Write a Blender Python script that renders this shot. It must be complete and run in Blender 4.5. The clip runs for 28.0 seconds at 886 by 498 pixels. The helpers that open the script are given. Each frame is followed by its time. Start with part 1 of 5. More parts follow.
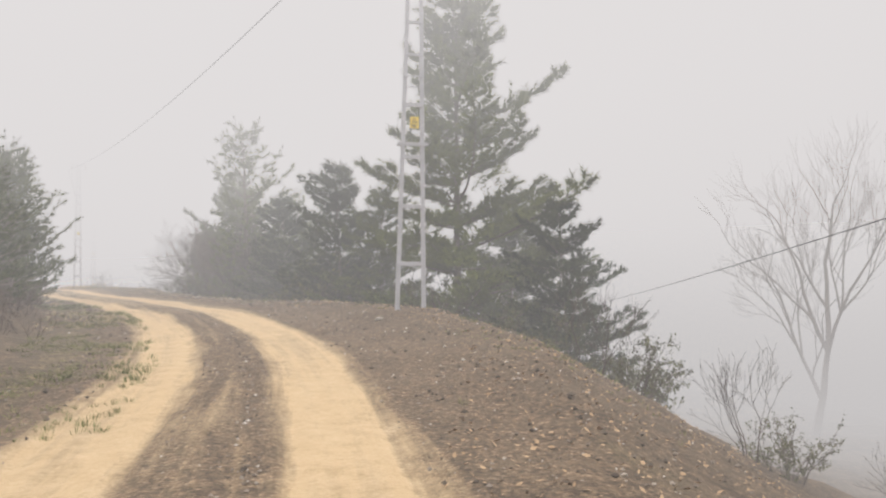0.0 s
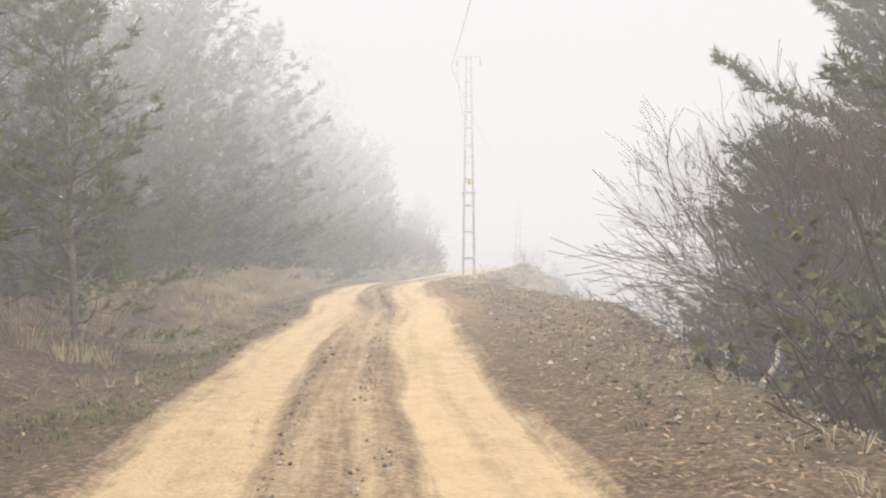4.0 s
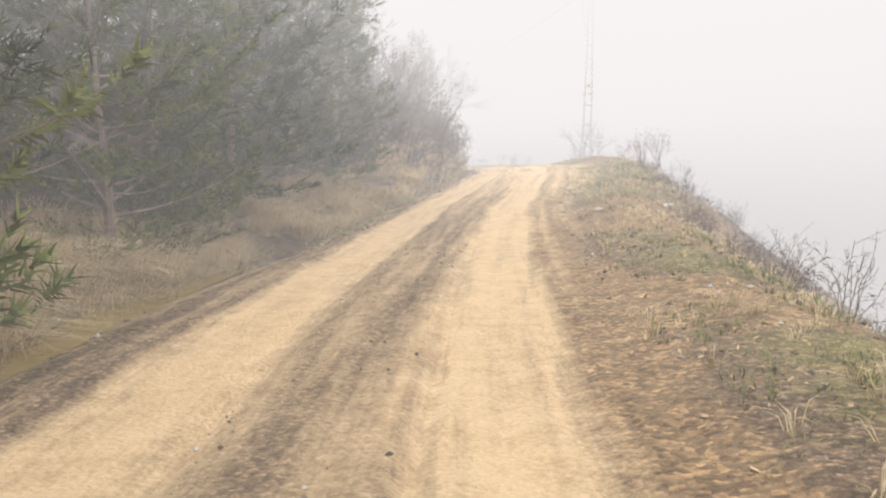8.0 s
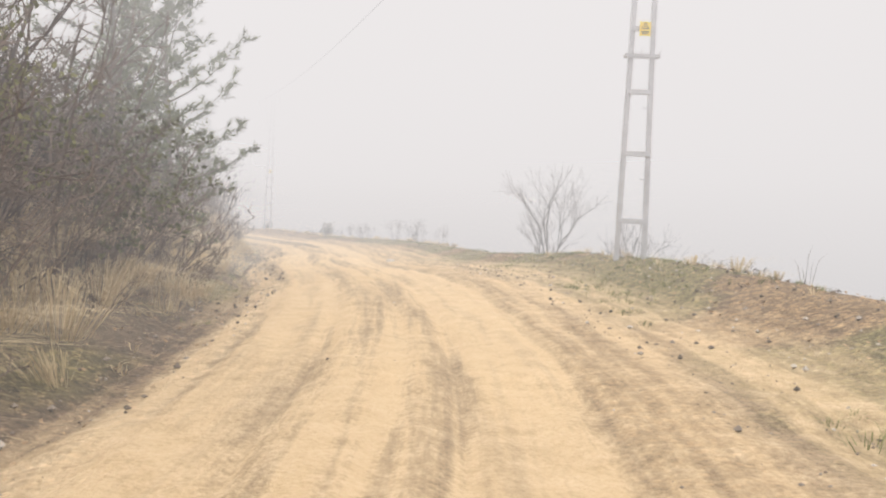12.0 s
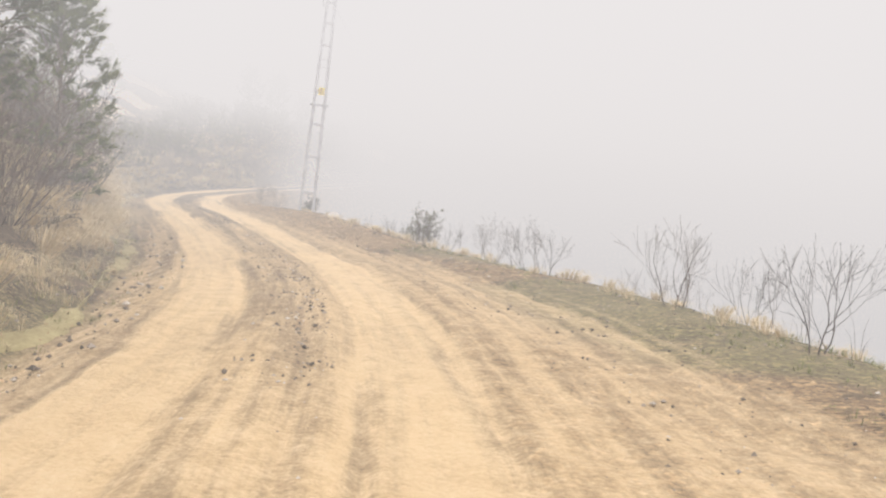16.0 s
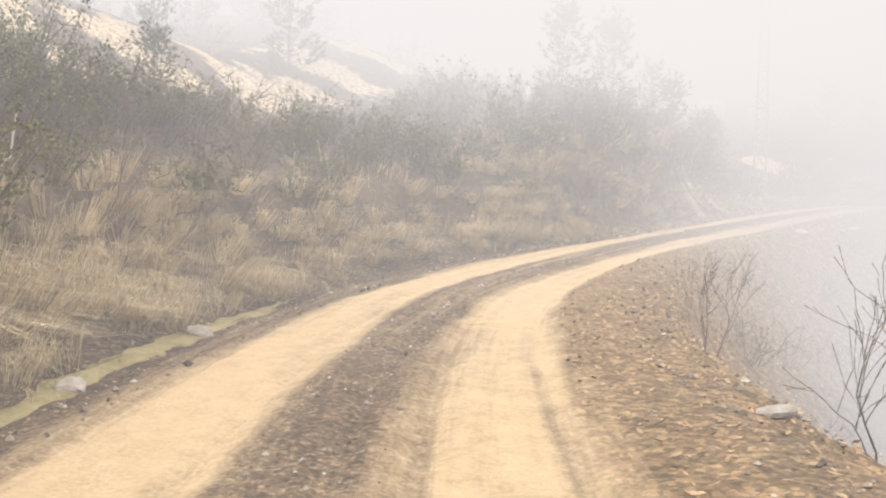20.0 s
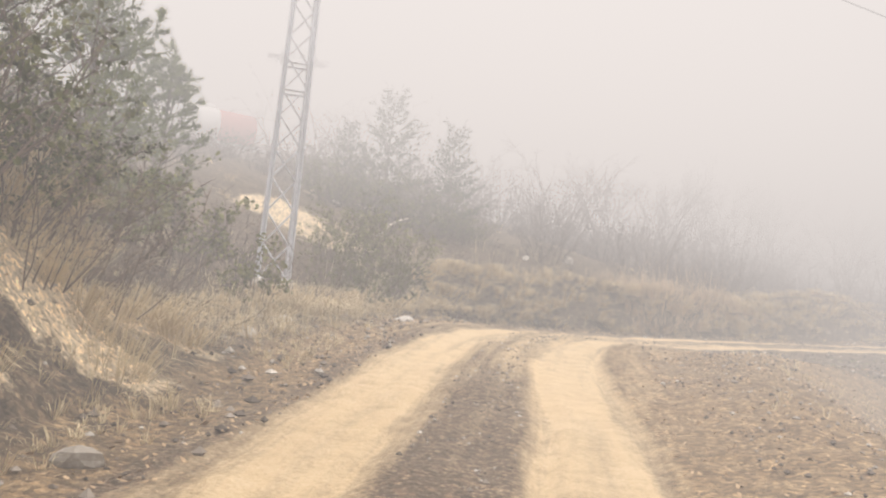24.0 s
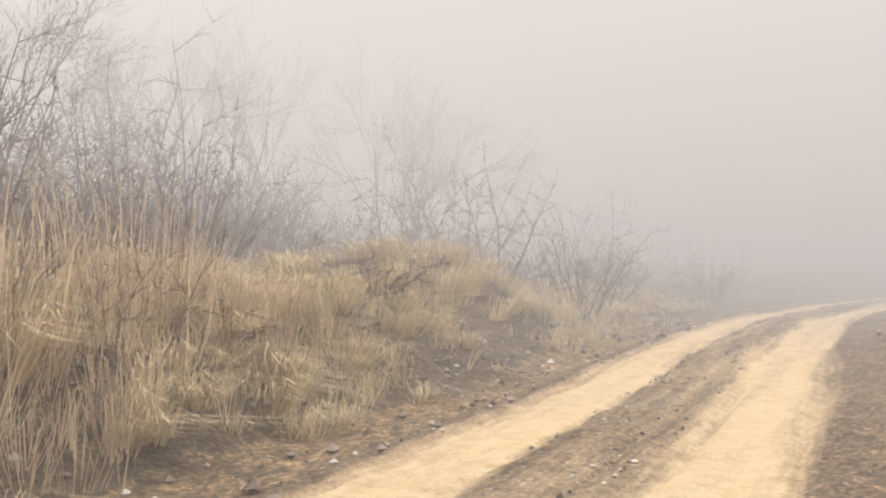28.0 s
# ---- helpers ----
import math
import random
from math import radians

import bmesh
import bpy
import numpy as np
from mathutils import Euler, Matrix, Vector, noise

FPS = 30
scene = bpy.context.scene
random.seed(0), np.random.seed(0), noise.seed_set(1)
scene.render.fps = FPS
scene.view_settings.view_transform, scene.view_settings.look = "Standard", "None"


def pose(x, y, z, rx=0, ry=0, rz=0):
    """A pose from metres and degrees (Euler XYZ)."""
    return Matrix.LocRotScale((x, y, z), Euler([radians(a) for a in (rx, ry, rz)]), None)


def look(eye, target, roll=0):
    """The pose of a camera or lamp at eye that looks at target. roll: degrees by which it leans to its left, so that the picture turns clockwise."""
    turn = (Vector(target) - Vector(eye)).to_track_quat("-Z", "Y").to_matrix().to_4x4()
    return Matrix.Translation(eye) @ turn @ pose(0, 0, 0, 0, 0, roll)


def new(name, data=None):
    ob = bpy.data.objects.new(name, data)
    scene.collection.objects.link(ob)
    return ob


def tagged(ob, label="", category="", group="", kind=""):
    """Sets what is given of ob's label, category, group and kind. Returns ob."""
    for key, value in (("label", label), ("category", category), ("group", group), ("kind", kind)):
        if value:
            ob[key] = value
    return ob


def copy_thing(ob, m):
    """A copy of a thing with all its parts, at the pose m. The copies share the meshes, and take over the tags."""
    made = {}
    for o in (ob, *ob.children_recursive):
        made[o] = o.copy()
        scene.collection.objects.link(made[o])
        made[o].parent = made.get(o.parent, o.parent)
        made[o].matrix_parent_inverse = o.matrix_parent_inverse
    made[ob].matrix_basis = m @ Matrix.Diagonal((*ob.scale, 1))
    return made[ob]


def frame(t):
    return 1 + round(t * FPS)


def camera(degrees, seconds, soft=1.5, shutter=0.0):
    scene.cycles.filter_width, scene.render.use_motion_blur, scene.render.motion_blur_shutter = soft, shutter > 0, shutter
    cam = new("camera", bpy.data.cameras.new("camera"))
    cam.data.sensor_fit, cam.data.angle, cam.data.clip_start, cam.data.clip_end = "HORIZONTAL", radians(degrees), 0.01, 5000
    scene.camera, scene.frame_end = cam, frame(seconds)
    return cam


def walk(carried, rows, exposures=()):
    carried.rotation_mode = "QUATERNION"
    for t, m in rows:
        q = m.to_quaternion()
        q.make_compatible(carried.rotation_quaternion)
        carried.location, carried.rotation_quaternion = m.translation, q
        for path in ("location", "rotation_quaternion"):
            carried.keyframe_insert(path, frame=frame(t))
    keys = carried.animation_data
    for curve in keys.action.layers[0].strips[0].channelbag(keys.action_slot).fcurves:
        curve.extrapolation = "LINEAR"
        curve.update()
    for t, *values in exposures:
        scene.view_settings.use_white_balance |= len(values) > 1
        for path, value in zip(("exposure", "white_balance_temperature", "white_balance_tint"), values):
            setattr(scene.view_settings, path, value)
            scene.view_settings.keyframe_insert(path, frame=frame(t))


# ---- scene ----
cam = camera(53.4, 28.0, soft=2.2)

# seconds, x, y, z, yaw, pitch, roll
PATH = [
    (0.0, 0.00, 0.00, 1.42, -2.8, 1.8, -1.9),
    (0.5, -0.08, 4.55, 1.45, 2.7, 2.9, -2.2),
    (1.0, -0.61, 9.06, 1.56, 8.6, 3.5, -0.9),
    (1.5, -1.55, 13.52, 1.73, 13.7, 3.7, 1.3),
    (2.0, -2.89, 17.93, 1.89, 17.4, 3.5, 3.0),
    (2.5, -4.54, 22.28, 2.02, 19.4, 3.4, 2.4),
    (3.0, -6.31, 26.58, 2.09, 21.4, 2.8, 3.1),
    (3.5, -8.22, 30.82, 2.16, 23.3, 2.0, 0.5),
    (4.0, -10.16, 35.06, 2.25, 24.9, 0.9, -1.6),
    (4.5, -12.16, 39.28, 2.34, 25.9, 0.3, -2.3),
    (5.0, -14.40, 43.33, 2.45, 25.7, 0.1, -1.0),
    (5.5, -16.82, 47.25, 2.55, 25.5, -0.1, -0.1),
    (6.0, -19.17, 51.16, 2.66, 25.3, -0.3, 0.8),
    (6.5, -21.26, 55.17, 2.76, 25.1, -0.6, 2.0),
    (7.0, -23.13, 59.24, 2.86, 25.4, -1.8, 1.5),
    (7.5, -24.93, 63.31, 2.87, 25.3, -4.1, 0.6),
    (8.0, -26.81, 67.36, 2.85, 24.5, -6.8, -1.7),
    (8.5, -28.60, 71.46, 2.82, 23.8, -6.7, -3.5),
    (9.0, -30.16, 75.67, 2.75, 22.3, -4.6, -3.7),
    (9.5, -31.59, 79.99, 2.68, 21.0, -3.2, -4.0),
    (10.0, -32.95, 84.40, 2.66, 19.9, -2.4, -4.0),
    (10.5, -34.38, 88.81, 2.71, 19.4, -3.3, -3.4),
    (11.0, -35.78, 93.21, 2.77, 19.7, -4.2, -2.4),
    (11.5, -37.18, 97.56, 2.84, 19.6, -3.8, -1.3),
    (12.0, -38.69, 101.78, 2.89, 18.6, -3.3, 0.2),
    (12.5, -40.16, 105.91, 2.93, 17.6, -2.7, 0.7),
    (13.0, -41.55, 109.99, 2.96, 18.6, -2.7, -0.8),
    (13.5, -43.25, 113.93, 2.94, 21.5, -2.6, -1.6),
    (14.0, -45.29, 117.71, 2.81, 21.6, -3.0, -0.4),
    (14.5, -47.52, 121.36, 2.61, 21.7, -3.3, 0.6),
    (15.0, -49.69, 125.04, 2.40, 21.8, -3.7, 1.8),
    (15.5, -51.61, 128.84, 2.24, 22.0, -4.0, 3.8),
    (16.0, -53.35, 132.70, 2.16, 25.9, -4.6, 4.6),
    (16.5, -55.31, 136.43, 2.10, 29.9, -4.7, 4.3),
    (17.0, -57.68, 139.92, 2.01, 34.0, -4.7, 3.9),
    (17.5, -60.31, 143.25, 1.94, 37.4, -3.8, 4.1),
    (18.0, -63.13, 146.45, 1.85, 41.2, -2.9, 3.5),
    (18.5, -66.17, 149.46, 1.80, 44.0, -2.6, 2.8),
    (19.0, -69.24, 152.38, 1.82, 45.4, -2.4, 1.1),
    (19.5, -72.30, 155.24, 1.82, 45.6, -2.5, 0.4),
    (20.0, -75.35, 158.04, 1.78, 44.4, -3.6, 0.9),
    (20.5, -78.12, 161.04, 1.73, 42.9, -3.7, 2.1),
    (21.0, -80.78, 164.21, 1.71, 37.6, -2.8, 1.6),
    (21.5, -83.05, 167.64, 1.72, 31.2, -1.9, 1.7),
    (22.0, -84.91, 171.31, 1.77, 24.4, -1.1, 2.5),
    (22.5, -86.30, 175.20, 1.88, 18.0, -0.2, 4.3),
    (23.0, -87.39, 179.04, 2.04, 15.5, 1.0, 6.3),
    (23.5, -88.28, 182.89, 2.19, 13.9, 1.6, 6.8),
    (24.0, -89.00, 186.70, 2.32, 12.9, 2.3, 6.5),
    (24.5, -89.63, 190.42, 2.43, 11.3, 3.2, 5.4),
    (25.0, -90.16, 194.04, 2.55, 9.2, 4.2, 4.2),
    (25.5, -90.51, 197.64, 2.71, 6.0, 5.6, 2.9),
    (26.0, -90.67, 201.21, 2.83, 2.0, 6.3, 1.7),
    (26.5, -90.56, 204.77, 2.88, -3.1, 6.7, 0.9),
    (27.0, -89.95, 208.24, 2.90, -9.1, 6.3, 0.0),
    (27.5, -88.74, 211.58, 2.81, -16.0, 4.9, -0.5),
    (28.0, -87.12, 214.76, 2.67, -23.8, 3.9, -1.0),
]
walk(cam, [(t, pose(x, y, z, 90 + pitch, 0, yaw) @ pose(0, 0, 0, 0, 0, roll)) for t, x, y, z, yaw, pitch, roll in PATH],
     exposures=[(0.0, -0.05), (1.0, 0.0), (2.0, 0.15), (4.0, 0.29), (9.0, 0.27), (11.0, 0.16), (13.0, 0.1), (17.0, 0.14), (20.0, 0.28), (23.0, 0.2), (25.0, 0.2), (26.0, 0.12), (28.0, 0.27)])

# ------------------------------------------------------------------ sky, fog, sun
world = bpy.data.worlds.new("fog_sky")
scene.world = world
world.use_nodes = True
wn, wl = world.node_tree.nodes, world.node_tree.links
wn.clear()
w_out = wn.new("ShaderNodeOutputWorld")
w_sky = wn.new("ShaderNodeTexSky")
w_sky.sky_type, w_sky.sun_disc = "NISHITA", False
w_sky.sun_elevation, w_sky.sun_rotation = radians(48), radians(150)
w_bg = wn.new("ShaderNodeBackground")
w_bg.inputs["Strength"].default_value = 0.12
wl.new(w_sky.outputs[0], w_bg.inputs["Color"])
wl.new(w_bg.outputs[0], w_out.inputs["Surface"])
# a cloud lying on the hillside: thin over the road, thicker and set to glow brighter upwards, thick down in the valley
w_geo = wn.new("ShaderNodeNewGeometry")
w_xyz = wn.new("ShaderNodeSeparateXYZ")
wl.new(w_geo.outputs["Position"], w_xyz.inputs[0])


def by_height(low, high, curve, axis="Z"):
    """A value that follows the height above the valley, or the way up it, from pairs of metres and value."""
    r = wn.new("ShaderNodeMapRange")
    r.inputs["From Min"].default_value, r.inputs["From Max"].default_value = low, high
    wl.new(w_xyz.outputs[axis], r.inputs["Value"])
    c = wn.new("ShaderNodeValToRGB")
    while len(c.color_ramp.elements) < len(curve):
        c.color_ramp.elements.new(0.5)
    for e, (at, v) in zip(c.color_ramp.elements, curve):
        e.position, e.color = (at - low) / (high - low), (v, v, v, 1)
    wl.new(r.outputs[0], c.inputs["Fac"])
    return c.outputs["Color"]


# fog density, and the glow of the highest fog, raised to light the land below
FOG, TOP_GLOW = 0.05, 2.6


def by_way(low, high, from_y, to_y):
    """A value that changes on the way up the valley."""
    r = wn.new("ShaderNodeMapRange")
    for key, value in (("From Min", from_y), ("From Max", to_y), ("To Min", low), ("To Max", high)):
        r.inputs[key].default_value = value
    wl.new(w_xyz.outputs["Y"], r.inputs["Value"])
    return r.outputs[0]


def w_times(a, b):
    m = wn.new("ShaderNodeMath")
    m.operation = "MULTIPLY"
    wl.new(a, m.inputs[0])
    if isinstance(b, float):
        m.inputs[1].default_value = b
    else:
        wl.new(b, m.inputs[1])
    return m.outputs[0]


w_dense = w_times(w_times(by_height(-12, 16, [(-12, 1.7), (-5, 1.1), (-1.5, 0.34), (0, 0.21), (3.2, 0.22), (6, 0.6), (10, 1.4), (16, 2.4)]), by_height(0, 240, [(0, 0.9), (90, 1.0), (118, 1.15), (140, 1.6), (164, 1.6), (174, 1.9), (188, 2.0), (198, 1.5), (212, 1.25)], "Y")), FOG)
# and thickens away from the road, out over the valley and up the hillside
w_across = wn.new("ShaderNodeVectorMath")
w_across.operation = "DOT_PRODUCT"
w_across.inputs[1].default_value = (1.0, 0.46, 0.0)
wl.new(w_geo.outputs["Position"], w_across.inputs[0])
w_far = wn.new("ShaderNodeMapRange")
for key, value in (("From Min", 18.0), ("From Max", 46.0), ("To Min", 1.0), ("To Max", 6.0)):
    w_far.inputs[key].default_value = value
w_east = wn.new("ShaderNodeMath")
w_east.operation = "ADD"
wl.new(w_across.outputs["Value"], w_east.inputs[0])
wl.new(by_way(0.0, 3.0, 175.0, 235.0), w_east.inputs[1])
wl.new(w_east.outputs[0], w_far.inputs["Value"])
w_dense = w_times(w_dense, w_far.outputs[0])


def fog_bank(dense, centre, outer, inner, thick):
    """Adds a bank of thicker fog round a place."""
    far, fade, both = wn.new("ShaderNodeVectorMath"), wn.new("ShaderNodeMapRange"), wn.new("ShaderNodeMath")
    far.operation, both.operation = "DISTANCE", "ADD"
    far.inputs[1].default_value = centre
    wl.new(w_geo.outputs["Position"], far.inputs[0])
    for key, value in (("From Min", outer), ("From Max", inner), ("To Min", 0.0), ("To Max", thick)):
        fade.inputs[key].default_value = value
    wl.new(far.outputs["Value"], fade.inputs["Value"])
    wl.new(dense, both.inputs[0])
    wl.new(fade.outputs[0], both.inputs[1])
    return both.outputs[0]


# fog lying in the gully inside the last bends
w_dense = fog_bank(w_dense, (-77.5, 177.0, -1.0), 9.0, 4.0, 0.13)
w_dense = fog_bank(w_dense, (-58.0, 190.0, -2.0), 33.0, 18.0, 0.09)
# and a cloud against the hill above them
w_dense = fog_bank(w_dense, (-105.0, 181.0, 9.0), 18.0, 7.0, 0.07)
w_abs = wn.new("ShaderNodeVolumeAbsorption")
w_abs.inputs["Color"].default_value = (0, 0, 0, 1)
wl.new(w_dense, w_abs.inputs["Density"])
# the fog glows by itself for scattered daylight, tinted warmer up the valley
w_glow = wn.new("ShaderNodeEmission")
w_tone = wn.new("ShaderNodeMix")
w_tone.data_type = "RGBA"
w_tone.inputs["A"].default_value, w_tone.inputs["B"].default_value = (1.0, 0.965, 0.965, 1), (1.0, 0.912, 0.865, 1)
wl.new(by_way(0.0, 1.0, 160.0, 218.0), w_tone.inputs["Factor"])
wl.new(w_tone.outputs["Result"], w_glow.inputs["Color"])
# the hillside's shade is put into the glow: low fog set dimmer further up the valley
w_mix = wn.new("ShaderNodeMix")
wl.new(by_way(0.0, 1.0, 180.0, 222.0), w_mix.inputs["Factor"])
wl.new(by_height(-12, 40, [(-12, 0.50), (-3, 0.58), (0, 0.67), (4, 0.75), (10, 0.80), (18, 0.81), (24, 1.0), (38, TOP_GLOW)]), w_mix.inputs["A"])
wl.new(by_height(-12, 40, [(-12, 0.47), (0, 0.44), (4, 0.50), (10, 0.80), (18, 1.02), (24, 1.25), (38, TOP_GLOW)]), w_mix.inputs["B"])
wl.new(w_times(w_dense, w_mix.outputs["Result"]), w_glow.inputs["Strength"])
w_add = wn.new("ShaderNodeAddShader")
wl.new(w_abs.outputs[0], w_add.inputs[0])
wl.new(w_glow.outputs[0], w_add.inputs[1])
wl.new(w_add.outputs[0], w_out.inputs["Volume"])
world.cycles.volume_step_size = 5.0

sun = new("sun", bpy.data.lights.new("sun", "SUN"))
sun.data.energy, sun.data.angle, sun.data.color = 0.8, radians(20), (1.0, 0.96, 0.9)
sun.matrix_world = look((40, -60, 90), (0, 0, 0))


# ------------------------------------------------------------------ materials
def node_mat(name, rough=0.9, metal=0.0):
    m = bpy.data.materials.new(name)
    m.use_nodes = True
    n = m.node_tree.nodes
    p = n["Principled BSDF"]
    p.inputs["Roughness"].default_value, p.inputs["Metallic"].default_value = rough, metal
    p.inputs["Specular IOR Level"].default_value = 0.25
    return m, n, m.node_tree.links, p


def noise_of(n, l, scale, detail=4.0, rough=0.6, kind="Generated"):
    tc = n.new("ShaderNodeTexCoord")
    t = n.new("ShaderNodeTexNoise")
    t.inputs["Scale"].default_value, t.inputs["Detail"].default_value, t.inputs["Roughness"].default_value = scale, detail, rough
    l.new(tc.outputs["Object"], t.inputs["Vector"])
    return t.outputs["Fac"]


def ramp(n, l, fac, stops):
    r = n.new("ShaderNodeValToRGB")
    while len(r.color_ramp.elements) < len(stops):
        r.color_ramp.elements.new(0.5)
    for e, (at, c) in zip(r.color_ramp.elements, stops):
        e.position, e.color = at, (*c, 1)
    l.new(fac, r.inputs["Fac"])
    return r.outputs["Color"]


def mixed(n, l, fac, a, b, how="MIX"):
    m = n.new("ShaderNodeMix")
    m.data_type, m.blend_type = "RGBA", how
    if isinstance(fac, float):
        m.inputs["Factor"].default_value = fac
    else:
        l.new(fac, m.inputs["Factor"])
    l.new(a, m.inputs["A"])
    l.new(b, m.inputs["B"])
    return m.outputs["Result"]


def calc(n, l, how, a, b, clamp=False):
    m = n.new("ShaderNodeMath")
    m.operation, m.use_clamp = how, clamp
    for k, v in enumerate((a, b)):
        if isinstance(v, (int, float)):
            m.inputs[k].default_value = v
        else:
            l.new(v, m.inputs[k])
    return m.outputs[0]


def bumped(n, l, p, height, strength=0.5, distance=0.02):
    b = n.new("ShaderNodeBump")
    b.inputs["Strength"].default_value, b.inputs["Distance"].default_value = strength, distance
    l.new(height, b.inputs["Height"])
    l.new(b.outputs[0], p.inputs["Normal"])


def grain_mat(name, dark, light, scale=8.0, fine=60.0, rough=0.9, metal=0.0, bump=0.4, vary=0.0):
    """Two scales of variation between two colours, with fine relief; vary: a lightness of its own for each object."""
    m, n, l, p = node_mat(name, rough, metal)
    big, small = noise_of(n, l, scale), noise_of(n, l, fine, 3.0)
    both = calc(n, l, "ADD", calc(n, l, "MULTIPLY", big, 0.6), calc(n, l, "MULTIPLY", small, 0.4))
    if vary:
        o = n.new("ShaderNodeObjectInfo")
        both = calc(n, l, "ADD", both, calc(n, l, "MULTIPLY", calc(n, l, "SUBTRACT", o.outputs["Random"], 0.5), vary))
    l.new(ramp(n, l, both, [(0.3, dark), (0.7, light)]), p.inputs["Base Color"])
    if bump:
        bumped(n, l, p, small, bump, 0.01)
    return m


def attr(n, name):
    a = n.new("ShaderNodeAttribute")
    a.attribute_name = name
    return a.outputs["Fac"]


def soft_mask(n, l, name, noise_fac, wide=0.9, gain=3.0):
    """A surface mask from the mesh, its border broken up by noise."""
    v = calc(n, l, "ADD", attr(n, name), calc(n, l, "MULTIPLY", calc(n, l, "SUBTRACT", noise_fac, 0.5), wide))
    return calc(n, l, "ADD", calc(n, l, "MULTIPLY", calc(n, l, "SUBTRACT", v, 0.5), gain), 0.5, True)


def earth_mat(name):
    """Bare earth with sandy wheel tracks, gravel, grass and light soil where the mesh says so."""
    m, n, l, p = node_mat(name, 0.95)
    n1, n2, n3, n4 = noise_of(n, l, 0.45, 5.0), noise_of(n, l, 4.0, 6.0, 0.7), noise_of(n, l, 26.0, 5.0, 0.75), noise_of(n, l, 90.0, 2.0)
    mid = calc(n, l, "ADD", calc(n, l, "MULTIPLY", n2, 0.5), calc(n, l, "MULTIPLY", n3, 0.5))
    base = ramp(n, l, mid, [(0.28, (0.036, 0.027, 0.018)), (0.5, (0.088, 0.067, 0.045)), (0.72, (0.19, 0.150, 0.104))])
    grass = ramp(n, l, mid, [(0.3, (0.075, 0.07, 0.03)), (0.52, (0.16, 0.145, 0.065)), (0.72, (0.34, 0.28, 0.165))])
    grit = ramp(n, l, n3, [(0.3, (0.042, 0.030, 0.021)), (0.52, (0.125, 0.090, 0.059)), (0.68, (0.29, 0.232, 0.165))])
    sand = ramp(n, l, mid, [(0.25, (0.42, 0.295, 0.150)), (0.5, (0.585, 0.440, 0.255)), (0.75, (0.69, 0.555, 0.37))])
    soil = ramp(n, l, mid, [(0.3, (0.36, 0.27, 0.16)), (0.55, (0.62, 0.52, 0.36)), (0.75, (0.76, 0.68, 0.54))])
    c = mixed(n, l, soft_mask(n, l, "green", n2), base, grass)
    c = mixed(n, l, soft_mask(n, l, "grit", n2), c, grit)
    tan = ramp(n, l, mid, [(0.28, (0.10, 0.066, 0.034)), (0.5, (0.245, 0.170, 0.090)), (0.72, (0.44, 0.335, 0.20))])
    c = mixed(n, l, calc(n, l, "MULTIPLY", soft_mask(n, l, "tan", n2), 0.75), c, tan)
    c = mixed(n, l, soft_mask(n, l, "soil", n2), c, soil)
    # small stones, leaf bits and crumbs of earth, each with its own lightness
    tc = n.new("ShaderNodeTexCoord")
    crumbs = n.new("ShaderNodeTexVoronoi")
    crumbs.inputs["Scale"].default_value = 24.0
    l.new(tc.outputs["Object"], crumbs.inputs["Vector"])
    pick = n.new("ShaderNodeSeparateColor")
    l.new(crumbs.outputs["Color"], pick.inputs[0])
    fleck = ramp(n, l, calc(n, l, "ADD", calc(n, l, "MULTIPLY", pick.outputs[0], 0.7), calc(n, l, "MULTIPLY", n2, 0.35)), [(0.1, (0.42, 0.40, 0.38)), (0.55, (0.95, 0.93, 0.90)), (0.8, (1.5, 1.42, 1.3)), (0.98, (2.5, 2.3, 2.05))])
    c = mixed(n, l, 1.0, c, fleck, "MULTIPLY")
    # streaks drawn out along the road by the wheels
    flow = n.new("ShaderNodeCombineXYZ")
    l.new(calc(n, l, "MULTIPLY", attr(n, "along"), 0.16), flow.inputs[0])
    l.new(calc(n, l, "MULTIPLY", attr(n, "aside"), 3.2), flow.inputs[1])
    drawn = n.new("ShaderNodeTexNoise")
    drawn.inputs["Scale"].default_value, drawn.inputs["Detail"].default_value, drawn.inputs["Roughness"].default_value = 1.0, 5.0, 0.65
    l.new(flow.outputs[0], drawn.inputs["Vector"])
    streak = drawn.outputs["Fac"]
    worn = calc(n, l, "ADD", calc(n, l, "MULTIPLY", streak, 0.65), calc(n, l, "MULTIPLY", mid, 0.35))
    sand = mixed(n, l, calc(n, l, "MULTIPLY", calc(n, l, "SUBTRACT", 0.52, worn), 4.0, True), sand, ramp(n, l, mid, [(0.3, (0.20, 0.145, 0.085)), (0.7, (0.46, 0.36, 0.22))]))
    c = mixed(n, l, soft_mask(n, l, "sand", worn, 1.7, 1.9), c, sand)
    c = mixed(n, l, calc(n, l, "MULTIPLY", n1, 0.35), c, ramp(n, l, n1, [(0.3, (0.07, 0.055, 0.04)), (0.7, (0.28, 0.225, 0.155))]))
    l.new(c, p.inputs["Base Color"])
    rough_h = calc(n, l, "ADD", calc(n, l, "MULTIPLY", n3, 0.7), calc(n, l, "MULTIPLY", n4, 0.3))
    rough_h = calc(n, l, "ADD", rough_h, calc(n, l, "MULTIPLY", crumbs.outputs["Distance"], -0.5))
    bumped(n, l, p, rough_h, 0.7, 0.05)
    return m


